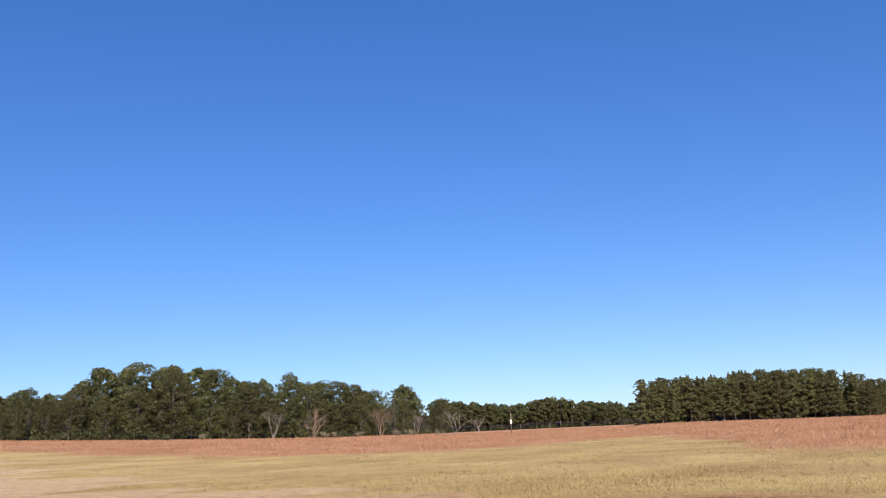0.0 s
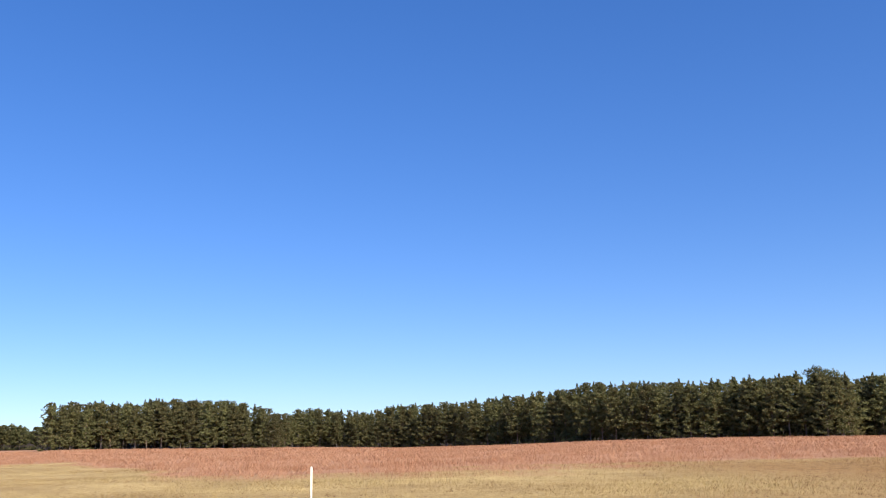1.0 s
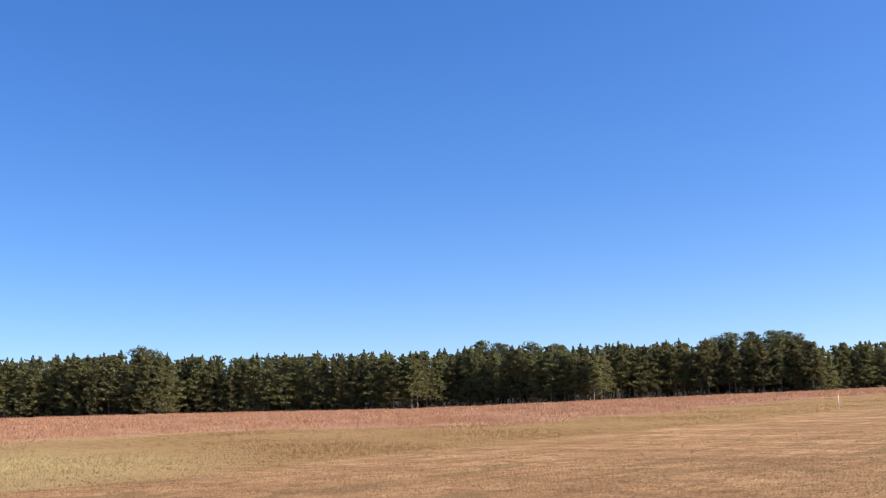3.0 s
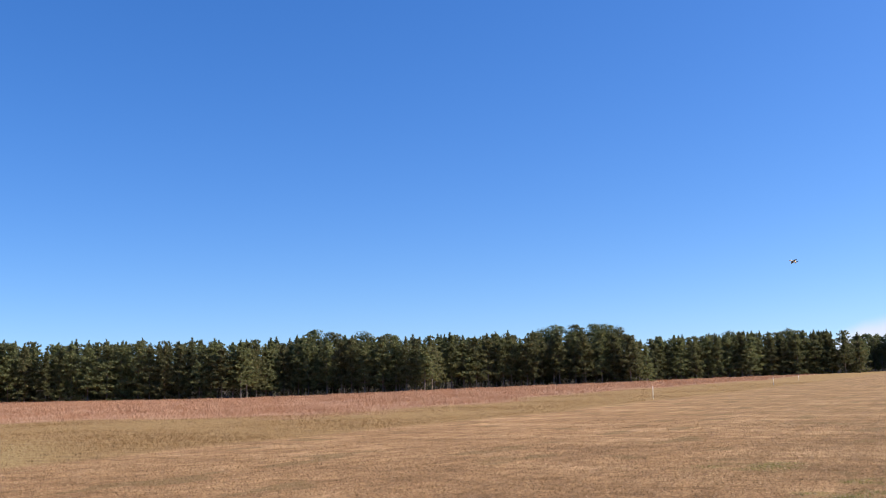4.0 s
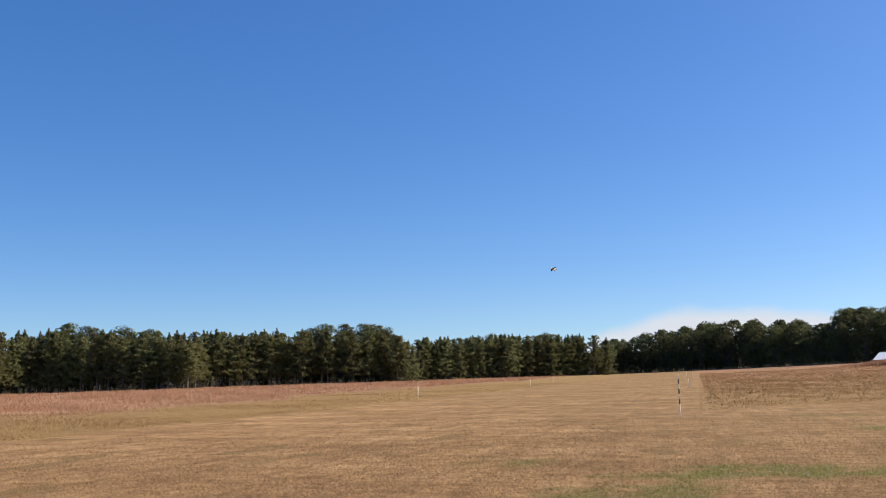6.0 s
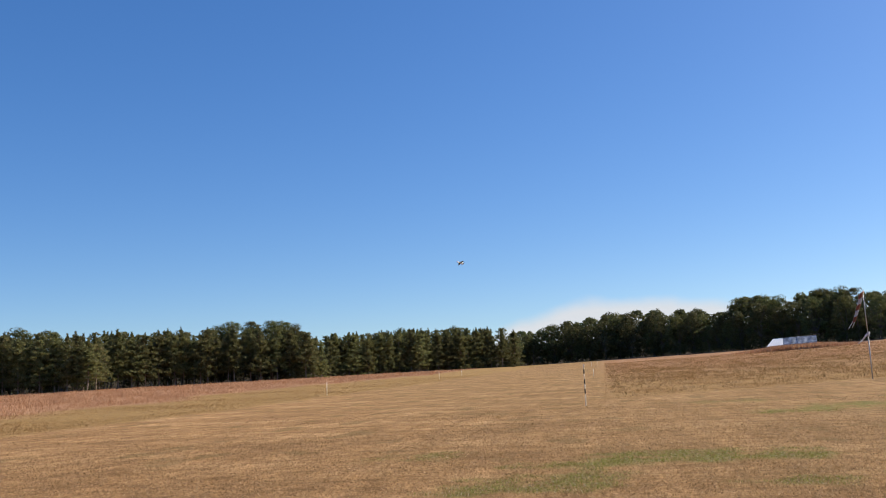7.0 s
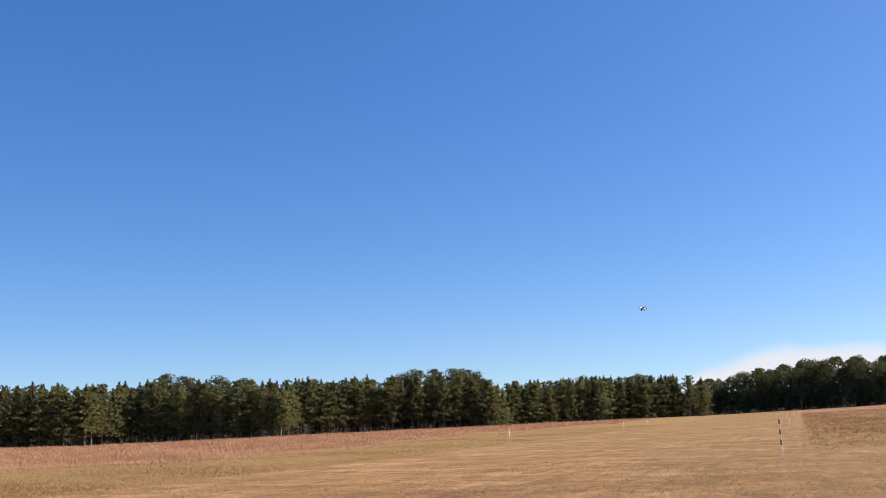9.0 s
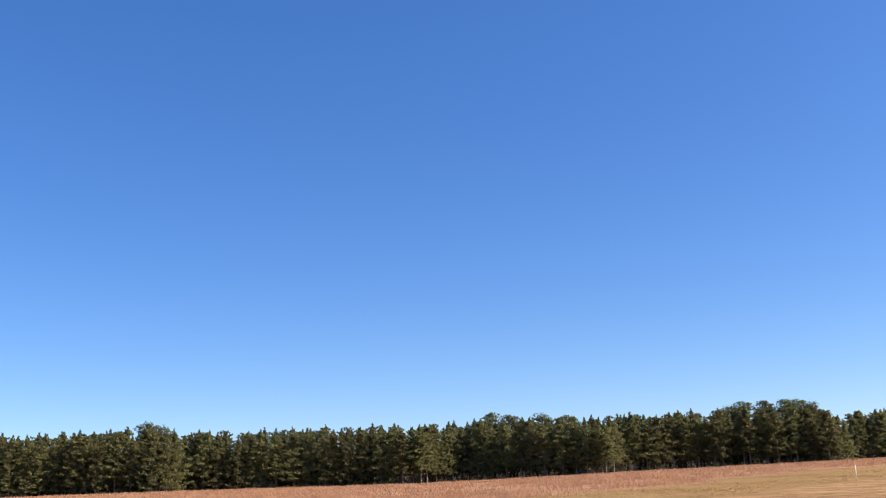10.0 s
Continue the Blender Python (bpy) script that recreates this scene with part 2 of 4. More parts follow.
def zones(x, y):
    """Shares of sedge, longer grass and woodland floor at places of the plan."""
    x, y = np.asarray(x, float), np.asarray(y, float)
    az, r = np.degrees(np.arctan2(x, y)), np.hypot(x, y)
    wob = 1.6 * np.sin(x * 0.21 + y * 0.13) + 1.1 * np.sin(x * 0.47 - y * 0.39) + 0.7 * np.sin(y * 0.83 + x * 0.6)
    across = x * RUN_W[1] - y * RUN_W[0]          # to the right of the runway's right edge
    along = x * RUN_W[0] + y * RUN_W[1]
    ragged = np.clip((-x - 14) / 16, 0, 1) * (3.2 * np.sin(r * 0.33 + 0.12 * az) + 2.6 * np.sin(r * 0.71 - 0.2 * az) + 1.5 * np.sin(r * 1.3 + 0.31 * az))
    left = -across - RUN_WIDTH - 0.72 * np.clip(-8 - along, 0, 90) + 0.25 * np.sin(y * 0.6) + ragged
    edge = np.interp(az, RED_AZ, RED_R)
    mid = np.clip(left / 0.7, 0, 1)
    wide = 4.5 * np.sin(x * 0.085 + 2.2 * np.sin(y * 0.06)) * np.sin(y * 0.11 + 1.4 * np.sin(x * 0.05))
    red = np.clip((r - edge - 2.6 * wob - 1.6 * wide + 3) / 13.0, 0, 1) * np.clip((left - 3.0) / 3.0, 0, 1)
    patch = np.clip((across + 0.25) / 0.9, 0, 1) * np.clip((y - 41.4 - 0.27 * (x - 19) + 0.25 * np.sin(x)) / 0.6, 0, 1)
    deep = np.clip((r - 74 - 5 * wob) / 90.0, 0, 1)
    mid = np.maximum(mid, patch)
    red = np.maximum(red, patch * (0.12 + 0.8 * deep))
    # the shade-dark woodland floor, and a trace of that tone under tall grass
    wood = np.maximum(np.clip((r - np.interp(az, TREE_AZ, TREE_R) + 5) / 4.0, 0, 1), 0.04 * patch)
    return red, mid, wood, patch


GREEN_SPOTS = [(4.2, 12.7, 1.0, 0.7), (5.1, 12.9, 1.0, 0.75), (6.1, 14.7, 0.9, 0.75), (6.9, 14.9, 1.0, 0.85), (7.8, 15.2, 1.1, 0.9), (8.6, 14.6, 1.1, 0.85), (9.4, 14.2, 1.0, 0.8), (7.7, 11.1, 0.6, 0.6), (17.2, 25.0, 1.3, 0.75), (18.7, 25.2, 1.6, 0.85), (20.8, 26.4, 1.7, 0.85), (20.0, 32.6, 1.6, 0.45), (4.4, 18.0, 0.7, 0.6), (3.6, 18.1, 0.6, 0.4)]


def sward(x, y):
    """Shares of olive-brown grass beside the runway and of pale bleached grass at the field's west end."""
    x, y = np.asarray(x, float), np.asarray(y, float)
    az = np.degrees(np.arctan2(x, y))
    wob = 5 * np.sin(x * 0.12 + 2 * np.sin(y * 0.09)) + 4 * np.sin(y * 0.31 + x * 0.17)
    return np.clip((az + 46 + wob) / 20.0, 0, 1) * np.clip(y / 12.0, 0, 1), np.clip((-x - 17 - 0.8 * y + 0.6 * wob) / 18.0, 0, 1)


def greenness(x, y):
    x, y = np.asarray(x, float), np.asarray(y, float)
    g = np.zeros(x.shape)
    wob = 0.5 * np.sin(x * 2.3 + y) * np.sin(y * 2.9 - x) + 0.4 * np.sin(x * 6.1) * np.sin(y * 5.3)
    for cx, cy, s, a in GREEN_SPOTS:
        u, v = (x - cx) / s, (y - cy) / (s * 0.9)
        g = np.maximum(g, a * np.clip(1.25 - np.sqrt(u * u + v * v) + wob, 0, 1))
    return g


def mesh_from_arrays(name, verts, loops, size, smooth=False):
    """A mesh whose faces all have the same number of corners."""
    me = bpy.data.meshes.new(name)
    nf = len(loops) // size
    me.vertices.add(len(verts))
    me.vertices.foreach_set("co", np.ascontiguousarray(verts, np.float32).ravel())
    me.loops.add(len(loops))
    me.loops.foreach_set("vertex_index", np.ascontiguousarray(loops, np.int32))
    me.polygons.add(nf)
    me.polygons.foreach_set("loop_start", np.arange(0, nf * size, size, dtype=np.int32))
    me.update(calc_edges=True)
    if smooth:
        me.polygons.foreach_set("use_smooth", np.ones(nf, bool))
    return me


def build_ground():
    az = np.radians(np.concatenate([np.arange(-180, -122, 4), np.arange(-122, 52, 0.6), np.arange(52, 180, 4)]))
    rr = np.concatenate([[0.3, 1, 2, 3, 4.5, 6], 7.5 * 1.022 ** np.arange(0, 190), np.geomspace(480, 4600, 24)])
    A, Rr = np.meshgrid(az, rr)
    x, y = Rr * np.sin(A), Rr * np.cos(A)
    v = np.stack([x, y, terrain(x, y)], -1).reshape(-1, 3)
    na, nr = len(az), len(rr)
    i, j = np.meshgrid(np.arange(nr - 1), np.arange(na), indexing="ij")
    k = (j + 1) % na
    loops = np.stack([i * na + j, i * na + k, (i + 1) * na + k, (i + 1) * na + j], -1)[..., ::-1].ravel()
    v = np.vstack([v, [[0, 0, 0]]])
    me = mesh_from_arrays("ground", v, loops, 4, True)
    bm = bmesh.new()
    bm.from_mesh(me)
    bm.verts.ensure_lookup_table()
    for q in range(na):
        bm.faces.new((bm.verts[(q + 1) % na], bm.verts[q], bm.verts[len(v) - 1])).smooth = True
    bmesh.ops.recalc_face_normals(bm, faces=bm.faces)
    bm.to_mesh(me)
    bm.free()
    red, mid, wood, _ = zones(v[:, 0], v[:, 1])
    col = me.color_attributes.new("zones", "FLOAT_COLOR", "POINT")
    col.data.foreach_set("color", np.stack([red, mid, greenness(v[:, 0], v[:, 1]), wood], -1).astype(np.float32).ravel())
    olive, pale = sward(v[:, 0], v[:, 1])
    col = me.color_attributes.new("sward", "FLOAT_COLOR", "POINT")
    col.data.foreach_set("color", np.stack([olive, pale, np.clip((v[:, 0] + 6 - 0.1 * v[:, 1]) / 16, 0.15, 1), pale * 0 + 1], -1).astype(np.float32).ravel())
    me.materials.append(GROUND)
    return tagged(new("ground", me), "dry autumn field of mown turf and long grass", "ground", kind="structure")


build_ground()
rng = np.random.default_rng(7)


def blades(name, x, y, height, width, lean, material, label, category):
    """Upright pointed blades at many places, as one object."""
    n = len(x)
    a, b = rng.uniform(0, 2 * np.pi, n), rng.uniform(0, 2 * np.pi, n)
    z = terrain(x, y)
    wx, wy = np.cos(a) * width / 2, np.sin(a) * width / 2
    tip = np.stack([x + np.cos(b) * lean * height, y + np.sin(b) * lean * height, z + height], -1)
    v = np.stack([np.stack([x - wx, y - wy, z - 0.02], -1), np.stack([x + wx, y + wy, z - 0.02], -1), tip], 1).reshape(-1, 3)
    me = mesh_from_arrays(name, v, np.arange(3 * n), 3)
    me.materials.append(material)
    return tagged(new(name, me), label, category, kind="stuff")


def scatter(n, az0, az1, r0, r1, power=0.0):
    """Places over a sector of the plan, denser near the middle."""
    a = np.radians(rng.uniform(az0, az1, n))
    u = rng.uniform(0, 1, n)
    r = r0 * (r1 / r0) ** u if not power else (r0 ** power + u * (r1 ** power - r0 ** power)) ** (1 / power)
    return r * np.sin(a), r * np.cos(a), r


def build_grass():
    x, y, r = scatter(330000, -116, 44, 8.5, 62)
    red, mid, wood, patch = zones(x, y)
    g = greenness(x, y)
    dice = rng.uniform(0, 1, len(x))
    turf = (mid < 0.5) & (dice > g) & (rng.uniform(0, 1, len(x)) < np.clip((64 - r) / 40, 0, 1))
    h = rng.uniform(0.008, 0.028, len(x)) * np.clip(r / 18, 0.8, 1.2)
    blades("mown_grass", x[turf], y[turf], h[turf], 0.009 + 0.0006 * r[turf], rng.uniform(0.7, 3.0, turf.sum()), TURF, "short mown straw-coloured turf", "grass")
    # coarser tufts and thatch that stand out of the mown turf in drifts
    x, y, r = scatter(170000, -60, 44, 8.5, 42)
    drift = np.sin(x * 0.8 + 2.1 * np.sin(y * 0.5)) * np.sin(y * 1.3 + 1.7 * np.sin(x * 0.6)) + 0.7 * np.sin(x * 2.9 + y) * np.sin(y * 3.7 - x)
    ok = (zones(x, y)[1] < 0.4) & (rng.uniform(-1.2, 1.6, len(x)) < drift)
    x, y, r = x[ok], y[ok], r[ok]
    blades("turf_tufts", x, y, rng.uniform(0.015, 0.04, len(x)), 0.016 + 0.0006 * r, rng.uniform(1.2, 4.0, len(x)), TURF, "loose pale straw lying on the mown turf", "grass")
    x, y, r = scatter(90000, -50, 44, 8.5, 26)
    ok = zones(x, y)[1] < 0.4
    x, y, r = x[ok], y[ok], r[ok]
    blades("turf_stubble", x, y, rng.uniform(0.012, 0.03, len(x)), 0.014 + 0.0005 * r, rng.uniform(0.6, 2.4, len(x)), TURF, "pale ragged stubble of the mown turf", "grass")
    x, y, r = scatter(26000, -50, 44, 8.5, 26)
    drift = np.sin(x * 1.7 + 1.9 * np.sin(y * 1.1)) * np.sin(y * 2.3 + 1.5 * np.sin(x * 1.3)) + 0.8 * np.sin(x * 5.1 + y) * np.sin(y * 6.3 - x)
    ok = (zones(x, y)[1] < 0.4) & (rng.uniform(-0.9, 1.6, len(x)) < drift)
    x, y, r = x[ok], y[ok], r[ok]
    blades("thatch", x, y, rng.uniform(0.01, 0.022, len(x)), 0.02 + 0.0008 * r, rng.uniform(1.5, 4.0, len(x)), THATCH, "dark matted thatch between the mown tufts", "grass")
    x2, y2, r2 = scatter(260000, 0, 44, 9, 30)
    g2 = (greenness(x2, y2) > rng.uniform(0.1, 1.2, len(x2))) & (zones(x2, y2)[1] < 0.5)
    blades("green_grass", x2[g2], y2[g2], rng.uniform(0.012, 0.03, g2.sum()), 0.016 + 0.0006 * r2[g2], rng.uniform(0.5, 2.0, g2.sum()), CLOVER, "patches of low green clover and grass", "grass")
    x3, y3, r3 = scatter(70000, 8, 44, 9, 24)
    pale = (greenness(x3, y3) > rng.uniform(0.1, 1.3, len(x3)))
    blades("fallen_leaves", x3[pale], y3[pale], rng.uniform(0.01, 0.02, pale.sum()), rng.uniform(0.016, 0.032, pale.sum()), rng.uniform(0.8, 2.0, pale.sum()), FLECKS, "small pale dry leaves and seed heads on turf", "leaves")
    x, y, r = scatter(640000, -118, 44, 22, 170)
    red, mid, wood, patch = zones(x, y)
    ok = (mid > rng.uniform(0, 1, len(x))) & (red < 0.55) & (wood < 0.1) & (patch < 0.3)
    x, y, r = x[ok], y[ok], r[ok]
    tall = 0.6 + 0.5 * np.sin(x * 0.31 + 1.3 * np.sin(y * 0.17)) * np.sin(y * 0.27 + x * 0.11)
    h = rng.uniform(0.03, 0.11, len(x)) * np.clip(tall, 0.35, 1.3)
    dull = sward(x, y)[0] > rng.uniform(0, 1, len(x))
    for k, name, material, label in ((~dull, "meadow_grass", MEADOW, "straw-yellow unmown grass, ankle high"), (dull, "verge_grass", VERGE, "olive-brown unmown grass beside the runway")):
        blades(name, x[k], y[k], h[k], 0.008 + 0.00042 * r[k], rng.uniform(0.4, 1.8, k.sum()), material, label, "grass")
    # dark weed clumps scattered over the unmown grass
    x, y, r = scatter(5000, -118, 44, 24, 150)
    red, mid, wood, patch = zones(x, y)
    ok = (mid > 0.5) & (red < 0.9) & (wood < 0.1)
    x, y = np.repeat(x[ok], 7) + rng.normal(0, 0.09, 7 * ok.sum()), np.repeat(y[ok], 7) + rng.normal(0, 0.09, 7 * ok.sum())
    blades("weed_clumps", x, y, rng.uniform(0.03, 0.1, len(x)), rng.uniform(0.012, 0.03, len(x)), rng.uniform(0.4, 1.6, len(x)), WEEDS, "small dark dry weed clumps in the grass", "weeds")
    x, y, r = scatter(1500, 20, 44, 44, 170)
    ok = zones(x, y)[3] > 0.6
    x, y = np.repeat(x[ok], 9) + rng.normal(0, 0.14, 9 * ok.sum()), np.repeat(y[ok], 9) + rng.normal(0, 0.14, 9 * ok.sum())
    blades("dry_stalks", x, y, rng.uniform(0.1, 0.4, len(x)) * np.clip((np.hypot(x, y) - 30) / 50, 0.3, 1), rng.uniform(0.015, 0.035, len(x)), rng.uniform(0.1, 0.7, len(x)), WEEDS, "dark dry weed stalks standing in tall grass", "weeds")
    x, y, r = scatter(1000000, -120, 44, 42, 330, 0.7)
    red, mid, wood, patch = zones(x, y)
    clump = np.sin(x * 0.55 + 2 * np.sin(y * 0.21)) * np.sin(y * 0.35 + 2 * np.sin(x * 0.17)) + 0.6 * np.sin(x * 1.7 + y * 0.9) * np.sin(y * 1.3 - x * 0.7)
    ok = (red > rng.uniform(0, 1, len(x))) & (wood < 0.6) & (rng.uniform(-1.8, 0.7, len(x)) < clump)
    ok &= (patch < 0.5) | (rng.uniform(0, 1, len(x)) < 0.4)
    x, y, r, clump, patch = x[ok], y[ok], r[ok], clump[ok], patch[ok]
    h = rng.uniform(0.08, 0.34, len(x)) * (1 + 0.5 * clump) * np.clip(0.35 + 0.8 * red[ok], 0, 1) * (1 - 0.5 * patch)
    blades("broom_sedge", x, y, h, 0.008 + 0.0004 * r, rng.uniform(0.2, 1.6, len(x)) + 1.2 * patch, SEDGE, "tall reddish-tan broom sedge grass, dry", "grass")
    x, y, r = scatter(420000, 8, 44, 41, 240, 0.8)
    red, mid, wood, patch = zones(x, y)
    clump = np.sin(x * 0.9 + 2 * np.sin(y * 0.3)) * np.sin(y * 0.5 + 1.5 * np.sin(x * 0.4))
    ok = (patch > rng.uniform(0, 1, len(x))) & (wood < 0.5) & (rng.uniform(-1.8, 0.8, len(x)) < clump) & (rng.uniform(0, 1.7, len(x)) > red)
    x, y, r, clump = x[ok], y[ok], r[ok], clump[ok]
    h, wide, lean = rng.uniform(0.02, 0.075, len(x)) * (1 + 0.6 * clump) * np.clip((r - 20) / 45, 0.6, 2.6), 0.01 + 0.0004 * r, rng.uniform(1.0, 3.4, len(x))
    near = rng.uniform(58, 92, len(x)) > r
    for k, name, material, label in ((near, "margin_grass", VERGE, "olive-yellow grass at the runway's margin"), (~near, "tall_grass", TALL, "knee-high russet-brown grass beside the runway")):
        blades(name, x[k], y[k], h[k], wide[k], lean[k], material, label, "grass")


build_grass()


# ---- trees ----
def tube(points, radii, sides=6):
    """Vertices and triangles of a tapered limb through points."""
    v, t = [], []
    for k, (p, r) in enumerate(zip(points, radii)):
        d = (points[min(k + 1, len(points) - 1)] - points[max(k - 1, 0)]).normalized()
        a = d.orthogonal().normalized()
        b = d.cross(a)
        for s in range(sides):
            w = 2 * math.pi * s / sides
            v.append(p + (a * math.cos(w) + b * math.sin(w)) * r)
        if k:
            o, q = (k - 1) * sides, k * sides
            for s in range(sides):
                u = (s + 1) % sides
                t += [(o + s, o + u, q + u), (o + s, q + u, q + s)]
    return v, t


def joined(pieces):
    v, t = [], []
    for pv, pt in pieces:
        o = len(v)
        v += pv
        t += [tuple(i + o for i in f) for f in pt]
    return v, t


def mesh_of(name, vt, material, smooth=False):
    v, t = vt
    me = mesh_from_arrays(name, np.array([tuple(p) for p in v]), np.array(t).ravel(), 3, smooth)
    me.materials.append(material)
    return me


def tuft(c, out, n, length, width):
    """A spray of flat pointed needles bunches round c, leaning outwards."""
    v, t = [], []
    for _ in range(n):
        d = Vector((random.gauss(0, 1), random.gauss(0, 1), random.gauss(0.35, 0.8))) + out * 0.9
        d.normalize()
        s = d.cross(Vector((random.gauss(0, 1), random.gauss(0, 1), random.gauss(0, 1)))).normalized() * width * random.uniform(0.7, 1.2)
        o = len(v)
        b = c - d * length * 0.35
        v += [b - s, b + s, c + d * length * random.uniform(0.6, 1.1)]
        t.append((o, o + 1, o + 2))
    return v, t


def needle_spray(base, out, ln, n, size, tilt):
    """Brush-like clumps of needle bunches along the outer part of a limb, each domed above and hollow below."""
    v, t = [], []
    side = Vector((-out.y, out.x, 0))
    clumps = []
    for k in range(max(3, n // 12)):
        f = random.uniform(0.3, 1.0) ** 0.7
        half = ln * 0.42 * math.sin(math.pi * min(1, 0.15 + 0.75 * f)) + 0.12
        clumps.append((base + out * ln * f + side * random.uniform(-half, half) + Vector((0, 0, ln * (tilt * f + 0.16 * f ** 3) + random.gauss(0, 0.2))), random.uniform(0.34, 0.66)))
    for q in range(n):
        c, rad = clumps[q % len(clumps)]
        d = (Vector((random.gauss(0, 1), random.gauss(0, 1), random.gauss(0.35, 0.75))) + out * 0.35).normalized()
        p = c + Vector((d.x, d.y, d.z * 0.45)) * rad * random.uniform(0.45, 1.05)
        way = (d + Vector((0, 0, random.uniform(-0.1, 0.5))) + side * random.gauss(0, 0.5)).normalized()
        nrm = (d * 0.7 + out * 0.6 + Vector((random.gauss(0, 0.22), random.gauss(0, 0.22), 0.55))).normalized()
        nrm = (nrm - way * nrm.dot(way)).normalized()
        g = nrm.cross(way)
        s = size * random.uniform(0.65, 1.3)
        o = len(v)
        v += [p - way * s * 0.5 - g * s * 0.42, p - way * s * 0.4 + g * s * 0.42, p + way * s * 0.9]
        t.append((o, o + 1, o + 2))
    return v, t


def pine_meshes(seed, height=13.0, low=0.2, wide=2.9, levels=12, n=40, limbs=True, crest="spike"):
    """Trunk and crown of a pine: uneven whorls of limbs with flat sprays of needles, dark gaps between them, a spiky or rounded top."""
    random.seed(seed)
    lean = [Vector((random.uniform(-0.2, 0.2), random.uniform(-0.2, 0.2), 0)) for _ in range(3)]
    spine = [Vector((0, 0, -0.3)), Vector((0, 0, 0.4)) + lean[0] * 0.2, Vector((0, 0, height * 0.35)) + lean[0], Vector((0, 0, height * 0.7)) + lean[1], Vector((0, 0, height * 0.95)) + lean[2]]
    wood = [tube(spine, [0.19, 0.15, 0.125, 0.075, 0.015], 7)]
    green = []
    steps = [random.uniform(0.6, 1.4) for _ in range(levels)]
    total, done = sum(steps), 0.0
    for k, step in enumerate(steps):
        u = min(done / total, 0.97)
        done += step
        if crest == "spike":
            shape = (0.86 + 0.14 * min(1, u / 0.2)) * (1 - u ** 1.4) ** 0.68 + 0.07
        else:
            shape = (0.8 + 0.2 * min(1, u / 0.3)) * (1 - u ** 2.0) ** 0.75 + 0.12
        count = 6 if u < 0.55 else 5 if u < 0.8 else 4
        start = random.uniform(0, 6.28)
        for q in range(count):
            if random.random() < 0.07:
                continue
            w = start + q * 6.283 / count + random.uniform(-0.4, 0.4)
            ln = max(0.45, wide * shape * random.choice((0.6, 0.8, 0.95, 1.05, 1.15)))
            out = Vector((math.cos(w), math.sin(w), 0))
            base = Vector((0, 0, height * (low + (0.95 - low) * u) + random.uniform(-0.3, 0.3))) + lean[1] * u
            tilt = random.uniform(-0.14, 0.06) + 0.5 * u * u
            if limbs and u < 0.6 and q % 2 == 0:
                wood.append(tube([base, base + out * ln * 0.5 + Vector((0, 0, ln * tilt * 0.5)), base + out * ln * 0.85 + Vector((0, 0, ln * tilt * 0.85))], [0.045, 0.025, 0.008], 3))
            green.append(needle_spray(base, out, ln, int(n * (0.4 + 0.6 * min(1, ln / wide))), 0.38, tilt))
    for _ in range(n * 6):
        u = random.random()
        w, rad = random.uniform(0, 6.283), 0.42 * wide * ((1 - u) ** 0.6) * math.sqrt(random.random())
        c = Vector((rad * math.cos(w), rad * math.sin(w), height * (low + 0.06 + (0.88 - low) * u))) + lean[1] * u
        green.append(tuft(c, Vector((0, 0, 0.2)), 1, 0.85, 0.36))
    top = Vector((0, 0, height * 0.985)) + lean[2]
    if crest == "spike":
        for k in range(9):
            f = k / 8
            a, rad = k * 2.4, 0.55 * f
            c = top + Vector((math.cos(a) * rad, math.sin(a) * rad, -1.3 * f + random.uniform(-0.1, 0.15)))
            green.append(tuft(c, Vector((0, 0, 1.3)), 7, 0.5, 0.14))
    else:
        for k in range(12):
            a, rad = k * 2.4, wide * 0.4 * math.sqrt(k / 12)
            c = top + Vector((math.cos(a) * rad, math.sin(a) * rad, -0.25 - 0.35 * rad * rad + random.uniform(-0.35, 0.3)))
            green.append(tuft(c, Vector((0, 0, 0.7)), 9, 0.5, 0.16))
    return mesh_of("pine_trunk", joined(wood), BARK, True), mesh_of("pine_crown", joined(green), NEEDLES)


def leaf_clump(c, radius, n, size):
    v, t = [], []
    for _ in range(n):
        d = Vector((random.gauss(0, 1), random.gauss(0, 1), random.gauss(0.15, 0.8))).normalized()
        p = c + Vector((d.x, d.y, d.z * 0.75)) * radius * random.uniform(0.55, 1.05)
        a = (d + Vector((random.gauss(0, 0.4), random.gauss(0, 0.4), random.gauss(0, 0.4)))).normalized()
        e = a.orthogonal().normalized()
        e = (Matrix.Rotation(random.uniform(0, 6.28), 3, a) @ e)
        g = a.cross(e)
        s = size * random.uniform(0.6, 1.3)
        o = len(v)
        v += [p - e * s - g * s * 0.4, p + g * s * 0.75, p + e * s - g * s * 0.3]
        t.append((o, o + 1, o + 2))
    return v, t


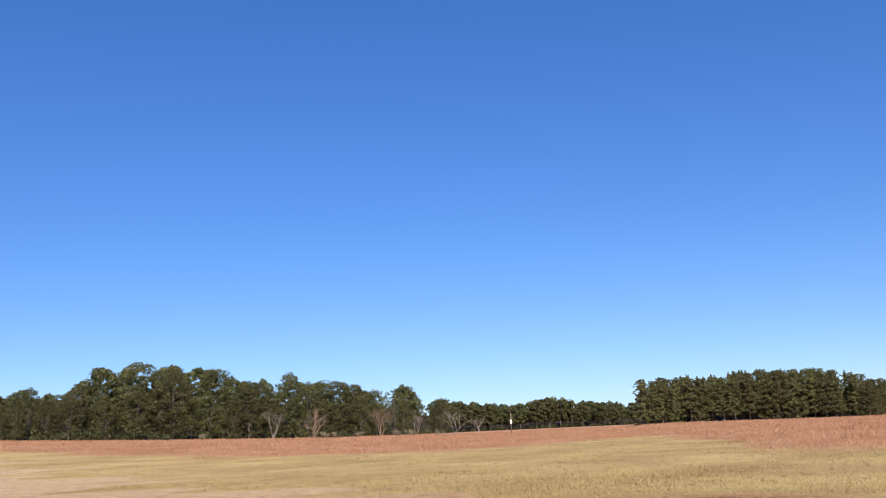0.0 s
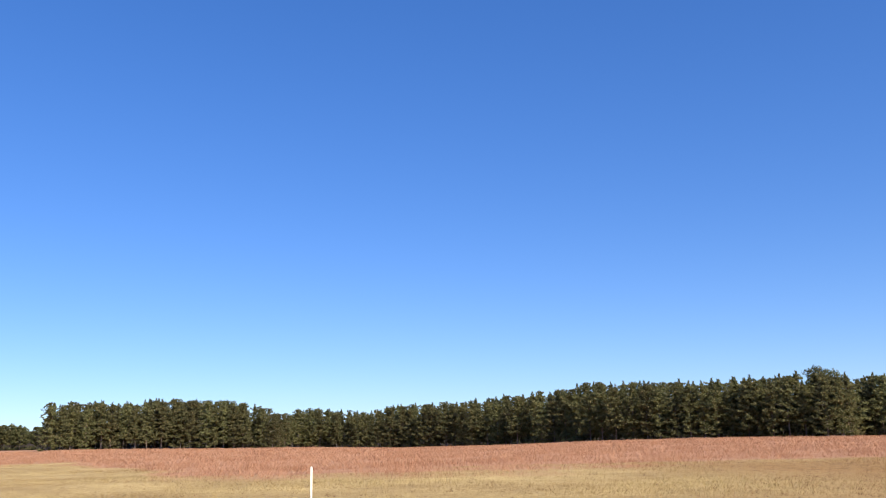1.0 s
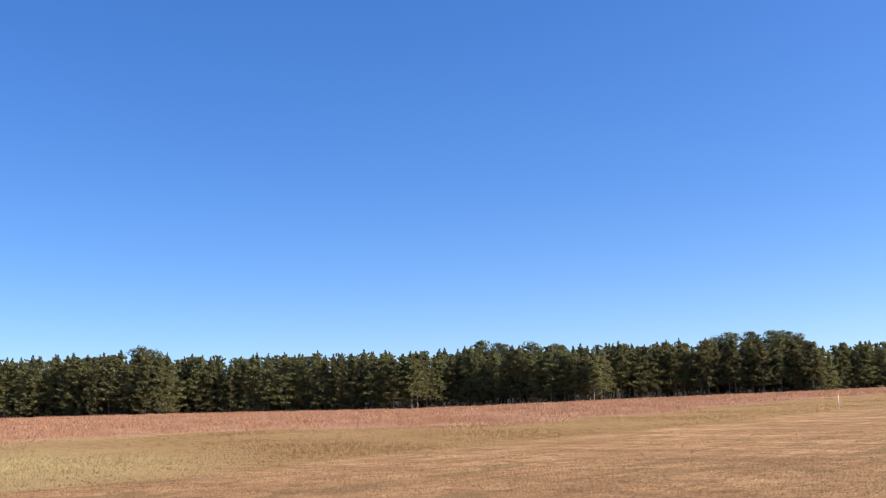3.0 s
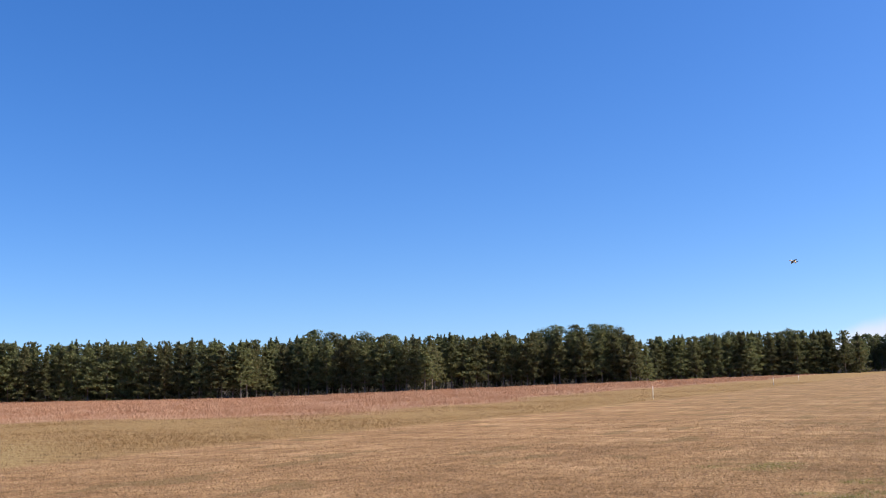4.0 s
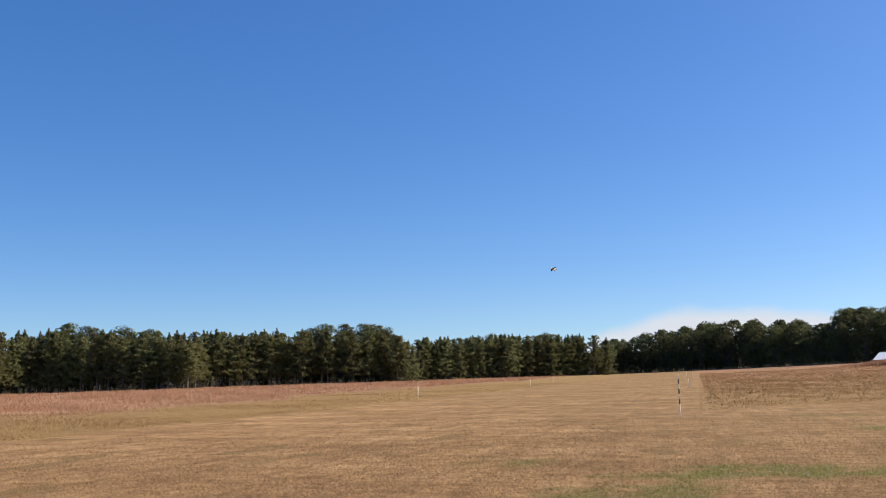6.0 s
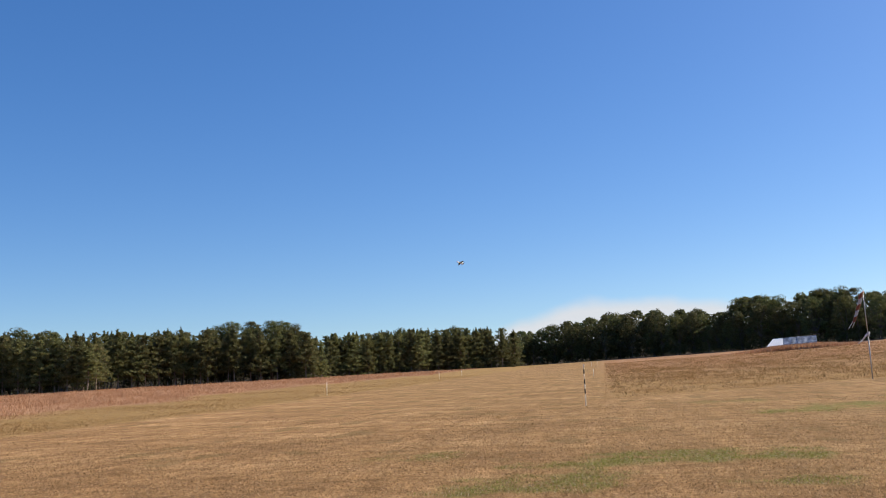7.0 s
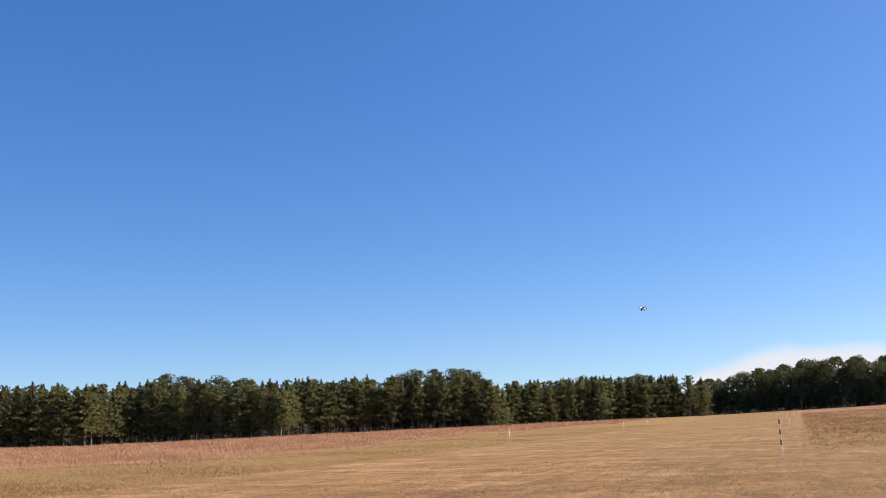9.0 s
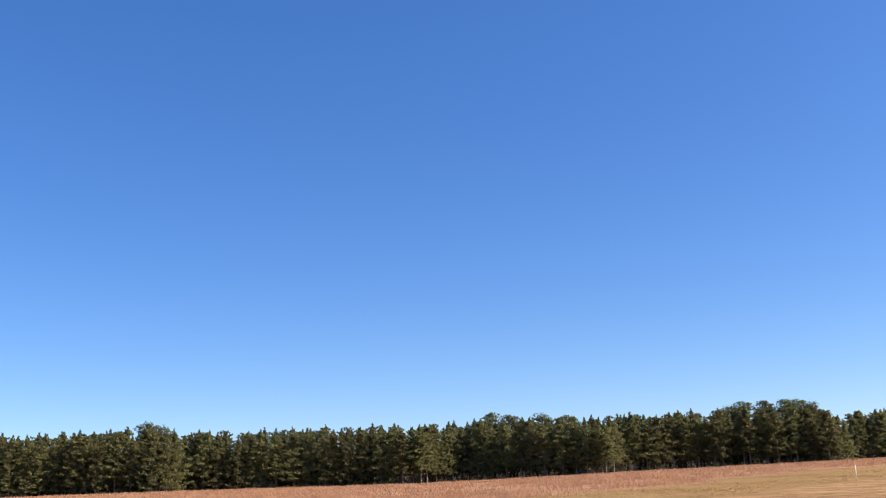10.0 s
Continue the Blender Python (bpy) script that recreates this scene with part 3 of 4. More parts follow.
def leaf_mass(c, radius, n, size, lift):
    """An uneven, flattened mass of leaves: a dense domed upper side, ragged below."""
    v, t = [], []
    sx, sy, sz = random.uniform(0.75, 1.3), random.uniform(0.75, 1.3), random.uniform(0.45, 0.75)
    for _ in range(n):
        d = Vector((random.gauss(0, 1), random.gauss(0, 1), random.gauss(lift, 0.75))).normalized()
        q = random.uniform(0.45, 1.0) ** 0.5 * random.uniform(0.8, 1.12)
        p = c + Vector((d.x * sx, d.y * sy, d.z * sz)) * radius * q
        a = (d + Vector((random.gauss(0, 0.25), random.gauss(0, 0.25), random.gauss(0.3, 0.25)))).normalized()
        e = Matrix.Rotation(random.uniform(0, 6.28), 3, a) @ a.orthogonal().normalized()
        g = a.cross(e)
        s = size * random.uniform(0.5, 1.25)
        o = len(v)
        v += [p - e * s - g * s * 0.45, p + g * s * 0.8, p + e * s - g * s * 0.35]
        t.append((o, o + 1, o + 2))
    return v, t


def oak_meshes(seed, height=14.0, spread=4.6, low=0.22, clumps=74, per=76, size=0.2, open_crown=False):
    """Trunk, forking limbs and a crown of leaf masses of mixed size; an open crown shows its limbs and the sky."""
    random.seed(seed)
    fork = height * random.uniform(0.22, 0.32)
    wood = [tube([Vector((0, 0, -0.3)), Vector((0.05, 0, 0.6)), Vector((random.uniform(-0.2, 0.2), random.uniform(-0.2, 0.2), fork))], [0.36, 0.27, 0.22], 8)]
    green = []
    top = Vector((0, 0, fork))
    centres = []
    lobe = [random.uniform(0.72, 1.18) for _ in range(6)]
    for k in range(clumps):
        u = (k + random.random()) / clumps
        z = low + (0.97 - low) * u
        bulge = math.sin(math.pi * min(1, max(0.08, (z - low + 0.14) / (1.12 - low)))) ** 0.6
        w = k * 2.39996 + random.uniform(-0.4, 0.4)
        rad = spread * bulge * math.sqrt(random.uniform(0.2, 1.0)) * lobe[int((w % 6.283) / 6.284 * 6)]
        c = Vector((math.cos(w) * rad, math.sin(w) * rad, height * z * (1 - 0.10 * (rad / spread) ** 2)))
        centres.append(c)
        big = random.choice((0.7, 1.0, 1.3, 1.65)) * (0.62 if open_crown else 1.0)
        green.append(leaf_mass(c, big, int(per * (0.3 + 0.7 * big)), size, 0.3))
    for k, c in enumerate(centres):
        if k % (2 if open_crown else 5):
            continue
        mid = top.lerp(c, 0.5) + Vector((random.gauss(0, 0.4), random.gauss(0, 0.4), 0.6))
        wood.append(tube([top - Vector((0, 0, random.uniform(0, fork * 0.3))), mid, c, c + (c - mid) * 0.25], [0.11, 0.065, 0.03, 0.008], 5))
    return mesh_of("oak_trunk", joined(wood), LIMB, True), mesh_of("oak_crown", joined(green), LEAVES)


def bare_tree_mesh(seed, height, spread, material):
    random.seed(seed)
    pieces = []

    def grow(p, d, ln, r, depth):
        q = p + d * ln
        m = p.lerp(q, 0.5) + Vector((random.gauss(0, 0.06), random.gauss(0, 0.06), 0)) * ln
        pieces.append(tube([p, m, q], [r, r * 0.8, r * 0.55], 5))
        if depth:
            for _ in range(3 if depth > 1 else 4):
                e = (d + Vector((random.gauss(0, spread), random.gauss(0, spread), random.uniform(-0.05, 0.35)))).normalized()
                grow(q.lerp(m, random.uniform(0, 0.6)), e, ln * random.uniform(0.6, 0.85), r * 0.5, depth - 1)

    for k in range(3):
        grow(Vector((0.1 * k, 0, -0.2)), Vector((random.gauss(0, 0.35), random.gauss(0, 0.35), 1)).normalized(), height * 0.36, 0.1, 3)
    return mesh_of("bare_trunk", joined(pieces), material, True)


def plant_tree(name, meshes, part_names, place, scale, turn, label, category, group, height_scale=None):
    root = new(name)
    root.empty_display_size = 0.5
    x, y = place
    root.matrix_basis = Matrix.Translation((x, y, float(terrain(x, y)))) @ Matrix.Rotation(turn, 4, "Z") @ Matrix.Diagonal((scale, scale, height_scale or scale, 1))
    for me, part_name in zip(meshes, part_names):
        new(part_name, me).parent = root
    return tagged(root, label, category, group)


PINE_AZ = [-75.6, -70, -65, -63.6, -63, -61.6, -58, -56, -52, -48, -45, -42.9, -38, -33, -28, -18, -16, -12, -5.3, 0, 5.2, 6.3, 7.2, 13.5, 18.3]
PINE_TOP = [2.35, 2.47, 2.35, 1.95, 1.53, 1.93, 1.64, 2.0, 2.18, 2.52, 2.98, 2.95, 3.02, 3.14, 2.9, 2.97, 2.85, 3.0, 2.87, 2.9, 2.95, 2.7, 2.3, 2.45, 2.3]
OAK_AZ = [-124, -112, -110.7, -109, -107, -104, -102.6, -100, -98.4, -97, -95.5, -93.5, -91.8, -89.8, -88.6, -88.2, -85.8, -83.5, -81, -78.5, -76]
OAK_TOP = [3.1, 3.1, 3.45, 3.25, 4.3, 4.6, 4.5, 3.95, 3.3, 3.8, 3.45, 3.15, 2.7, 2.85, 2.5, 1.9, 1.63, 1.35, 1.6, 1.3, 1.15]
EAST_AZ = [18.8, 20, 21.2, 24, 27.7, 31.5, 32, 35, 36.5, 38, 40, 50]
EAST_TOP = [2.0, 2.05, 2.35, 2.72, 2.96, 2.6, 3.36, 3.22, 3.42, 3.56, 3.24, 3.3]


def spot(az, r):
    return r * math.sin(radians(az)), r * math.cos(radians(az))


def height_to(az, r, top):
    """The height of a tree at r whose top stands at that angle above the eye."""
    x, y = spot(az, r)
    return EYE.z + r * math.tan(radians(top)) - float(terrain(x, y))


def build_pines():
    kinds = [pine_meshes(s, low=lo, wide=w) for s, lo, w in ((11, 0.03, 3.3), (12, 0.06, 3.0), (13, 0.19, 3.1), (14, 0.02, 3.2), (15, 0.24, 2.9), (16, 0.13, 3.5))]
    rounded = [pine_meshes(s, low=lo, wide=w, crest="round") for s, lo, w in ((17, 0.1, 2.9), (18, 0.22, 3.2), (19, 0.05, 3.3))]
    back = [pine_meshes(s, low=0.2, wide=3.0, levels=9, n=24, limbs=False, crest=c) for s, c in ((21, "spike"), (22, "spike"), (23, "round"))]
    random.seed(5)
    az, row = -75.5, 0
    while az < 18.4:
        far = float(np.interp(az, TREE_AZ, TREE_R))
        for depth in (0, 1):
            a = az + random.uniform(-0.25, 0.25) + (0.4 if depth else 0)
            r = far + depth * 4.2 + random.uniform(-1.0, 1.6)
            h = height_to(a, r, float(np.interp(a, PINE_AZ, PINE_TOP))) * random.uniform(0.9, 1.07)
            open_stand = -18 < a < 5 or -72 < a < -69.5
            pool = rounded if not open_stand and random.random() < (0.8 if a < -57 else 0.4 if a < -42 else 0.12) else [kinds[q] for q in ((2, 4, 5) if open_stand else (0, 1, 3, 0, 1, 3, 5))]
            s = h / 13.0
            plant_tree("pine_tree", random.choice(pool), ("trunk", "crown"), spot(a, r), s * random.uniform(0.85, 1.15), random.uniform(0, 6.28), "tall dark green pine tree at the wood's edge", "tree", "pines of the plantation", s)
        az += math.degrees(3.3 / far)
    # the wood behind, joined
    wood_v, wood_t, green_v, green_t, no, go = [], [], [], [], 0, 0
    for me_set in back:
        for me in me_set:
            me.calc_loop_triangles()
    data = []
    for tr, cr in back:
        pair = []
        for me in (tr, cr):
            v = np.empty(len(me.vertices) * 3, np.float32)
            me.vertices.foreach_get("co", v)
            f = np.empty(len(me.polygons) * 3, np.int32)
            me.loops.foreach_get("vertex_index", f)
            pair.append((v.reshape(-1, 3), f))
        data.append(pair)
    az = -75.2
    while az < 18.0:
        far = float(np.interp(az, TREE_AZ, TREE_R))
        for depth in (9, 13.5, 19):
            a, r = az + random.uniform(-0.4, 0.4), far + depth + random.uniform(-1.5, 1.5)
            h = height_to(a, r, float(np.interp(a, PINE_AZ, PINE_TOP))) * random.uniform(0.93, 1.06)
            x, y = spot(a, r)
            w, s = random.uniform(0, 6.28), h / 13.0
            m = np.array([[math.cos(w), -math.sin(w), 0], [math.sin(w), math.cos(w), 0], [0, 0, 1]]) * s
            (tv, tf), (cv, cf) = random.choice(data)
            p = np.array([x, y, float(terrain(x, y))])
            wood_v.append(tv @ m.T + p)
            wood_t.append(tf + no)
            no += len(tv)
            green_v.append(cv @ m.T + p)
            green_t.append(cf + go)
            go += len(cv)
        az += math.degrees(3.4 / far)
    root = tagged(new("pine_wood"), "depth of the dark pine plantation", "forest", kind="stuff")
    for name, v, t, mat in (("trunks", wood_v, wood_t, BARK), ("crowns", green_v, green_t, NEEDLES)):
        me = mesh_from_arrays(name, np.vstack(v), np.concatenate(t), 3)
        me.materials.append(mat)
        tagged(new(name, me), kind="stuff").parent = root


def build_oaks():
    light = [oak_meshes(s, spread=5.0, low=0.25, clumps=48, per=44, size=0.42) for s in (36, 37)]
    kinds = [oak_meshes(s, spread=sp, low=lo) for s, sp, lo in ((31, 4.4, 0.08), (32, 5.0, 0.1), (33, 4.0, 0.06), (34, 5.2, 0.12), (35, 4.6, 0.05))]
    lacy = [oak_meshes(s, spread=sp, low=0.3, clumps=60, per=46, size=0.21, open_crown=True) for s, sp in ((38, 4.8), (39, 5.4))]
    random.seed(9)

    def oak(a, r, top, label, group, jitter=(0.9, 1.03), pool=kinds):
        h = height_to(a, r, top) * random.uniform(*jitter)
        s = h / 14.0
        plant_tree("oak_tree", random.choice(pool), ("trunk", "crown"), spot(a, r), s * random.uniform(0.9, 1.15), random.uniform(0, 6.28), label, "tree", group, s)

    for az0, az1, angles, tops, step, label, group in (
            (-122, -88.4, OAK_AZ, OAK_TOP, 5.0, "broad dark green oak in early autumn leaf", "oaks beside the field"),
            (-88.0, -75.6, OAK_AZ, OAK_TOP, 4.2, "distant oak in a dark tree line", "oaks of the far tree line"),
            (18.9, 49, EAST_AZ, EAST_TOP, 4.8, "dark oak against the light at the wood's edge", "oaks beyond the runway")):
        a = az0
        while a < az1:
            far = r0 = float(np.interp(a, TREE_AZ, TREE_R))
            for depth in (0, 6, 12):
                b = a + random.uniform(-0.6, 0.6)
                top = float(np.interp(b, angles, tops))
                oak(b, far + depth + random.uniform(-1.5, 1.5), top, label, group, (0.62, 0.97) if depth == 0 and r0 < 400 else (0.92, 1.06), (lacy if a < 0 and depth and random.random() < 0.3 else kinds) if depth < 10 and r0 < 400 else light)
            a += math.degrees(step / far)
    # round crowns that stand above the pines
    for a, top in ((-32.1, 3.6), (-31.4, 3.4), (-12.2, 3.45), (-11.0, 3.3), (-9.2, 3.25), (-7.6, 3.15), (1.6, 3.1), (2.4, 3.35), (3.5, 3.35), (4.6, 3.3), (5.3, 3.35), (5.9, 3.05), (12.2, 2.6), (15.5, 2.55), (-70, 2.55), (-66.5, 2.5)):
        oak(a, float(np.interp(a, TREE_AZ, TREE_R)) + 12, top, "round oak crown standing above the pines", "oaks among the pines", (0.99, 1.01))


def build_undergrowth():
    """Low leafy brush along the edges of the woods; inside the pines it is added to close off the sky."""
    random.seed(17)
    v, t = [], []
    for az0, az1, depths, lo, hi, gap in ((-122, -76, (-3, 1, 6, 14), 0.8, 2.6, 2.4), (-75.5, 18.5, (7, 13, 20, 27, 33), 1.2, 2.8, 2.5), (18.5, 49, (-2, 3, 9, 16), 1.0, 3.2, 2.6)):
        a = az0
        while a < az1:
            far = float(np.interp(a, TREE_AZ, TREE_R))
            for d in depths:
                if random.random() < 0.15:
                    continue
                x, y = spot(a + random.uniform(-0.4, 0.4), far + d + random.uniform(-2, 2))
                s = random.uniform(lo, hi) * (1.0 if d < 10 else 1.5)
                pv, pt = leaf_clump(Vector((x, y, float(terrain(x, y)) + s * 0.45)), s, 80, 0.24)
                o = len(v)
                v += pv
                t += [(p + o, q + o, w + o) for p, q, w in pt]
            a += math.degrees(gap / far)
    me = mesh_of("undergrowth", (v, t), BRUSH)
    tagged(new("undergrowth", me), "dense brush below the trees, its colour dark as their shade", "bushes", kind="stuff")


build_pines()
build_oaks()
build_undergrowth()


def part(name, bm, material, parent, label=""):
    me = bpy.data.meshes.new(name)
    bm.to_mesh(me)
    bm.free()
    me.materials.append(material)
    ob = new(name, me)
    ob.parent = parent
    return tagged(ob, label)


def rod(p, q, r0, r1, sides=12, bevel=0.0):
    """A bmesh of a straight tapered rod with closed ends."""
    bm = bmesh.new()
    p, q = Vector(p), Vector(q)
    d = q - p
    m = Matrix.Translation((p + q) / 2) @ d.to_track_quat("Z", "Y").to_matrix().to_4x4()
    bmesh.ops.create_cone(bm, cap_ends=True, segments=sides, radius1=r0, radius2=r1, depth=d.length, matrix=m)
    if bevel:
        bmesh.ops.bevel(bm, geom=[e for e in bm.edges if len(e.link_faces) == 2 and any(len(f.verts) > 4 for f in e.link_faces)], offset=bevel, segments=2, affect="EDGES")
    for f in bm.faces:
        f.smooth = len(f.verts) == 4
    return bm


def anchor(name, az, r, label, category, group="", turn=0.0):
    x, y = spot(az, r)
    root = new(name)
    root.empty_display_size = 0.2
    root.matrix_basis = Matrix.Translation((x, y, float(terrain(x, y)))) @ Matrix.Rotation(turn, 4, "Z")
    return tagged(root, label, category, group)


# ---- runway markers ----
def marker_post(az, r, height, lean=(0, 0)):
    root = anchor("marker_post", az, r, "white plastic runway marker post in the grass", "post", "runway marker posts")
    shaft = part("shaft", rod((0, 0, -0.2), (lean[0], lean[1], height), 0.028, 0.026, 14, 0.005), WHITE, root)
    part("cap", rod((lean[0], lean[1], height - 0.01), (lean[0], lean[1], height + 0.03), 0.031, 0.022, 14, 0.005), WHITE, shaft)
    return root


def striped_pole(az, r, bands):
    """A pole of painted bands, given from the ground up."""
    root = anchor("striped_pole", az, r, "slim black and white banded pole standing in mown grass", "pole")
    z = 0.0
    for k, step in enumerate(bands):
        part("band", rod((0, 0, z - (0.25 if k == 0 else 0)), (0, 0, z + step), 0.024, 0.024, 14), BLACK if k % 2 else CREAM, root)
        z += step
    part("cap", rod((0, 0, z), (0, 0, z + 0.02), 0.03, 0.016, 14, 0.004), CREAM, root)
    return root


marker_post(-61.2, 22.9, 1.10, (0.02, 0.0))
marker_post(7.75, 77.0, 0.95, (0.02, 0.03))
marker_post(14.45, 134.0, 0.95)
marker_post(15.8, 176.0, 0.9)
striped_pole(23.05, 38.6, (0.48, 0.2, 0.19, 0.19, 0.2, 0.18, 0.18))
marker_post(23.6, 106.0, 0.82)
marker_post(23.5, 205.0, 0.9, (0.1, 0))
marker_post(23.85, 208.0, 0.95)


# ---- windsock ----
def windsock(az, r):
    root = anchor("windsock", az, r, "limp orange and white windsock on a tall steel pole", "windsock", "", radians(-az))
    top = 4.85
    pole = part("pole", rod((0, 0, -0.4), (-0.02, 0, 2.5), 0.034, 0.032, 14), STEEL, root, "grey galvanised steel pole")
    mast = part("mast", rod((-0.02, 0, 2.45), (-0.08, 0, top), 0.026, 0.022, 12), STEEL, root)
    part("collar", rod((-0.02, 0, 2.4), (-0.022, 0, 2.56), 0.06, 0.06, 14, 0.008), STEEL, pole)
    # the ring that holds the sock's mouth
    bm = bmesh.new()
    n, m = 20, 6
    ring_c = Vector((-0.16, 0, top - 0.06))
    vs = []
    for i in range(n):
        a = 2 * math.pi * i / n
        for j in range(m):
            b = 2 * math.pi * j / m
            q = 0.17 + 0.014 * math.cos(b)
            vs.append(bm.verts.new(ring_c + Vector((math.cos(a) * q * 0.75, math.sin(a) * q, 0.014 * math.sin(b) + 0.12 * math.cos(a)))))
    for i in range(n):
        for j in range(m):
            bm.faces.new((vs[i * m + j], vs[((i + 1) % n) * m + j], vs[((i + 1) % n) * m + (j + 1) % m], vs[i * m + (j + 1) % m]))
    part("mouth_ring", bm, STEEL, mast)
    # a sagging tapered sleeve in five cloth bands
    def axis(u):
        return ring_c + Vector((-0.42 * u - 0.1 * u * u, 0.06 * math.sin(3 * u), -1.62 * u))
    rings = []
    steps, sides = 25, 18
    for k in range(steps + 1):
        u = k / steps
        q = 0.165 - 0.075 * u
        ring = []
        for s in range(sides):
            a = 2 * math.pi * s / sides
            fold = 1 + 0.16 * math.sin(3 * a + 5 * u) + 0.06 * math.sin(7 * a - 9 * u)
            ring.append(axis(u) + Vector((math.cos(a) * q * fold * 0.8, math.sin(a) * q * fold, 0.1 * math.cos(a) * (1 - u))))
        rings.append(ring)
    for band in range(5):
        bm = bmesh.new()
        rows = [[bm.verts.new(p) for p in rings[k]] for k in range(band * 5, band * 5 + 6)]
        for p, q in zip(rows, rows[1:]):
            for s in range(sides):
                bm.faces.new((p[s], p[(s + 1) % sides], q[(s + 1) % sides], q[s])).smooth = True
        bmesh.ops.solidify(bm, geom=bm.faces[:], thickness=0.004)
        sleeve = part("cloth_band", bm, PALE_CLOTH if band % 2 else ORANGE, root, "faded white nylon" if band % 2 else "orange nylon")
    tail = axis(1.0)
    for k, off in enumerate((-0.05, 0.05)):
        part("streamer", rod(tail + Vector((off, 0, 0.05)), tail + Vector((off * 2 - 0.22, 0.02, -0.36 + 0.06 * k)), 0.022, 0.012, 6), PALE_CLOTH, sleeve)
    # a strip of cloth knotted to the pole
    part("ribbon", rod((-0.06, -0.05, 2.5), (-0.36, -0.08, 2.14), 0.05, 0.03, 6), PALE_CLOTH, pole, "pale cloth strip tied to the pole")
    part("ribbon", rod((-0.34, -0.08, 2.16), (-0.55, -0.1, 1.98), 0.05, 0.03, 6), PALE_CLOTH, pole, "pale cloth strip tied to the pole")
    part("knot", rod((0.03, -0.06, 2.36), (0.04, -0.04, 2.62), 0.05, 0.05, 8, 0.012), PALE_CLOTH, pole)
    return root


windsock(38.8, 58.0)


# ---- metal-roofed shed in the tall grass ----
def shed(az, r):
    root = anchor("shed", az, r, "low field shed with a shiny sheet-metal roof among tall grass", "shed", "", radians(-az))
    root.matrix_basis = root.matrix_basis @ Matrix.Rotation(radians(-2.4), 4, "Y")
    half, depth, eave, ridge = 5.0, 3.4, 1.25, 2.9

    def slab(corners, thick):
        bm = bmesh.new()
        a = [bm.verts.new(c) for c in corners]
        n = (a[1].co - a[0].co).cross(a[2].co - a[0].co).normalized() * thick
        b = [bm.verts.new(v.co - n) for v in a]
        bm.faces.new(a)
        bm.faces.new(b[::-1])
        for i in range(4):
            j = (i + 1) % 4
            bm.faces.new((a[j], a[i], b[i], b[j]))
        bmesh.ops.recalc_face_normals(bm, faces=bm.faces)
        return bm

    for x0, x1, y0, y1 in ((-half + 0.3, half - 0.3, -depth + 0.3, -depth + 0.4), (-half + 0.3, half - 0.3, depth - 0.4, depth - 0.3)):
        bm = bmesh.new()
        bmesh.ops.create_cube(bm, size=1, matrix=Matrix.Translation(((x0 + x1) / 2, (y0 + y1) / 2, eave / 2)) @ Matrix.Diagonal((x1 - x0, y1 - y0, eave + 0.1, 1)))
        part("side_wall", bm, TIMBER, root)
    for x in (-half + 0.35, half - 0.35):
        bm = bmesh.new()
        prof = [(-depth + 0.45, -0.1), (depth - 0.45, -0.1), (depth - 0.45, eave), (0, ridge - 0.12), (-depth + 0.45, eave)]
        f = [bm.verts.new((x - 0.05, y, z)) for y, z in prof]
        g = [bm.verts.new((x + 0.05, y, z)) for y, z in prof]
        bm.faces.new(f)
        bm.faces.new(g[::-1])
        for i in range(5):
            bm.faces.new((f[(i + 1) % 5], f[i], g[i], g[(i + 1) % 5]))
        bmesh.ops.recalc_face_normals(bm, faces=bm.faces)
        part("gable", bm, TIMBER, root)
    sheets = 9
    wide = 2 * half / sheets
    for side in (-1, 1):
        for k in range(sheets):
            x0 = -half + k * wide
            skew = -1.6 if k == 0 else 0.0
            bm = bmesh.new()
            ribs = 8
            front, back = [], []
            for i in range(ribs + 1):
                x = x0 + wide * 1.02 * i / ribs
                lift = 0.03 * (i % 2) + 0.012 * (k % 2) + 0.06 * math.sin(2.1 * x + k * k) * (k > 1)
                front.append(bm.verts.new((x + skew * (1 - i / ribs), side * depth, eave - 0.15 + lift)))
                back.append(bm.verts.new((x, side * 0.02, ridge + lift)))
            for i in range(ribs):
                bm.faces.new((front[i], front[i + 1], back[i + 1], back[i]))
            bmesh.ops.recalc_face_normals(bm, faces=bm.faces)
            bmesh.ops.solidify(bm, geom=bm.faces[:], thickness=0.008)
            part("roof_sheet", bm, ROOF_GLINT if k in (0, 1) else ROOF_MOTTLED, root, "metal sheet with a white glint in its colour" if k in (0, 1) else "bluish metal sheet with mottled reflections in its colour")
    part("ridge_cap", rod((-half - 0.05, 0, ridge + 0.02), (half + 0.05, 0, ridge + 0.02), 0.09, 0.09, 10, 0.01), TIMBER, root)
    return root


# the glint on the first two sheets is painted as plain white
ROOF_GLINT = plain_material("glint_white_zinc", (0.88, 0.87, 0.85), 0.45, 0.06, 2.0)
# strong blue-dark and pale mottling paints reflections onto the other sheets
ROOF_MOTTLED = plain_material("reflection_mottled_zinc", (0.2, 0.22, 0.26), 0.4, 0.85, 0.7, 0.2)
shed(35.0, 250.0)
a, d = rng.normal(35.1, 1.6, 6000), rng.uniform(234.0, 246.0, 6000)
blades("shed_grass", d * np.sin(np.radians(a)), d * np.cos(np.radians(a)), rng.uniform(0.7, 1.4, 6000) * np.clip(1.35 - np.abs(a - 35.1) / 3.4, 0.25, 1.0), np.full(6000, 0.3), rng.uniform(0.05, 0.5, 6000), SEDGE, "waist-high reddish grass before the shed", "grass")


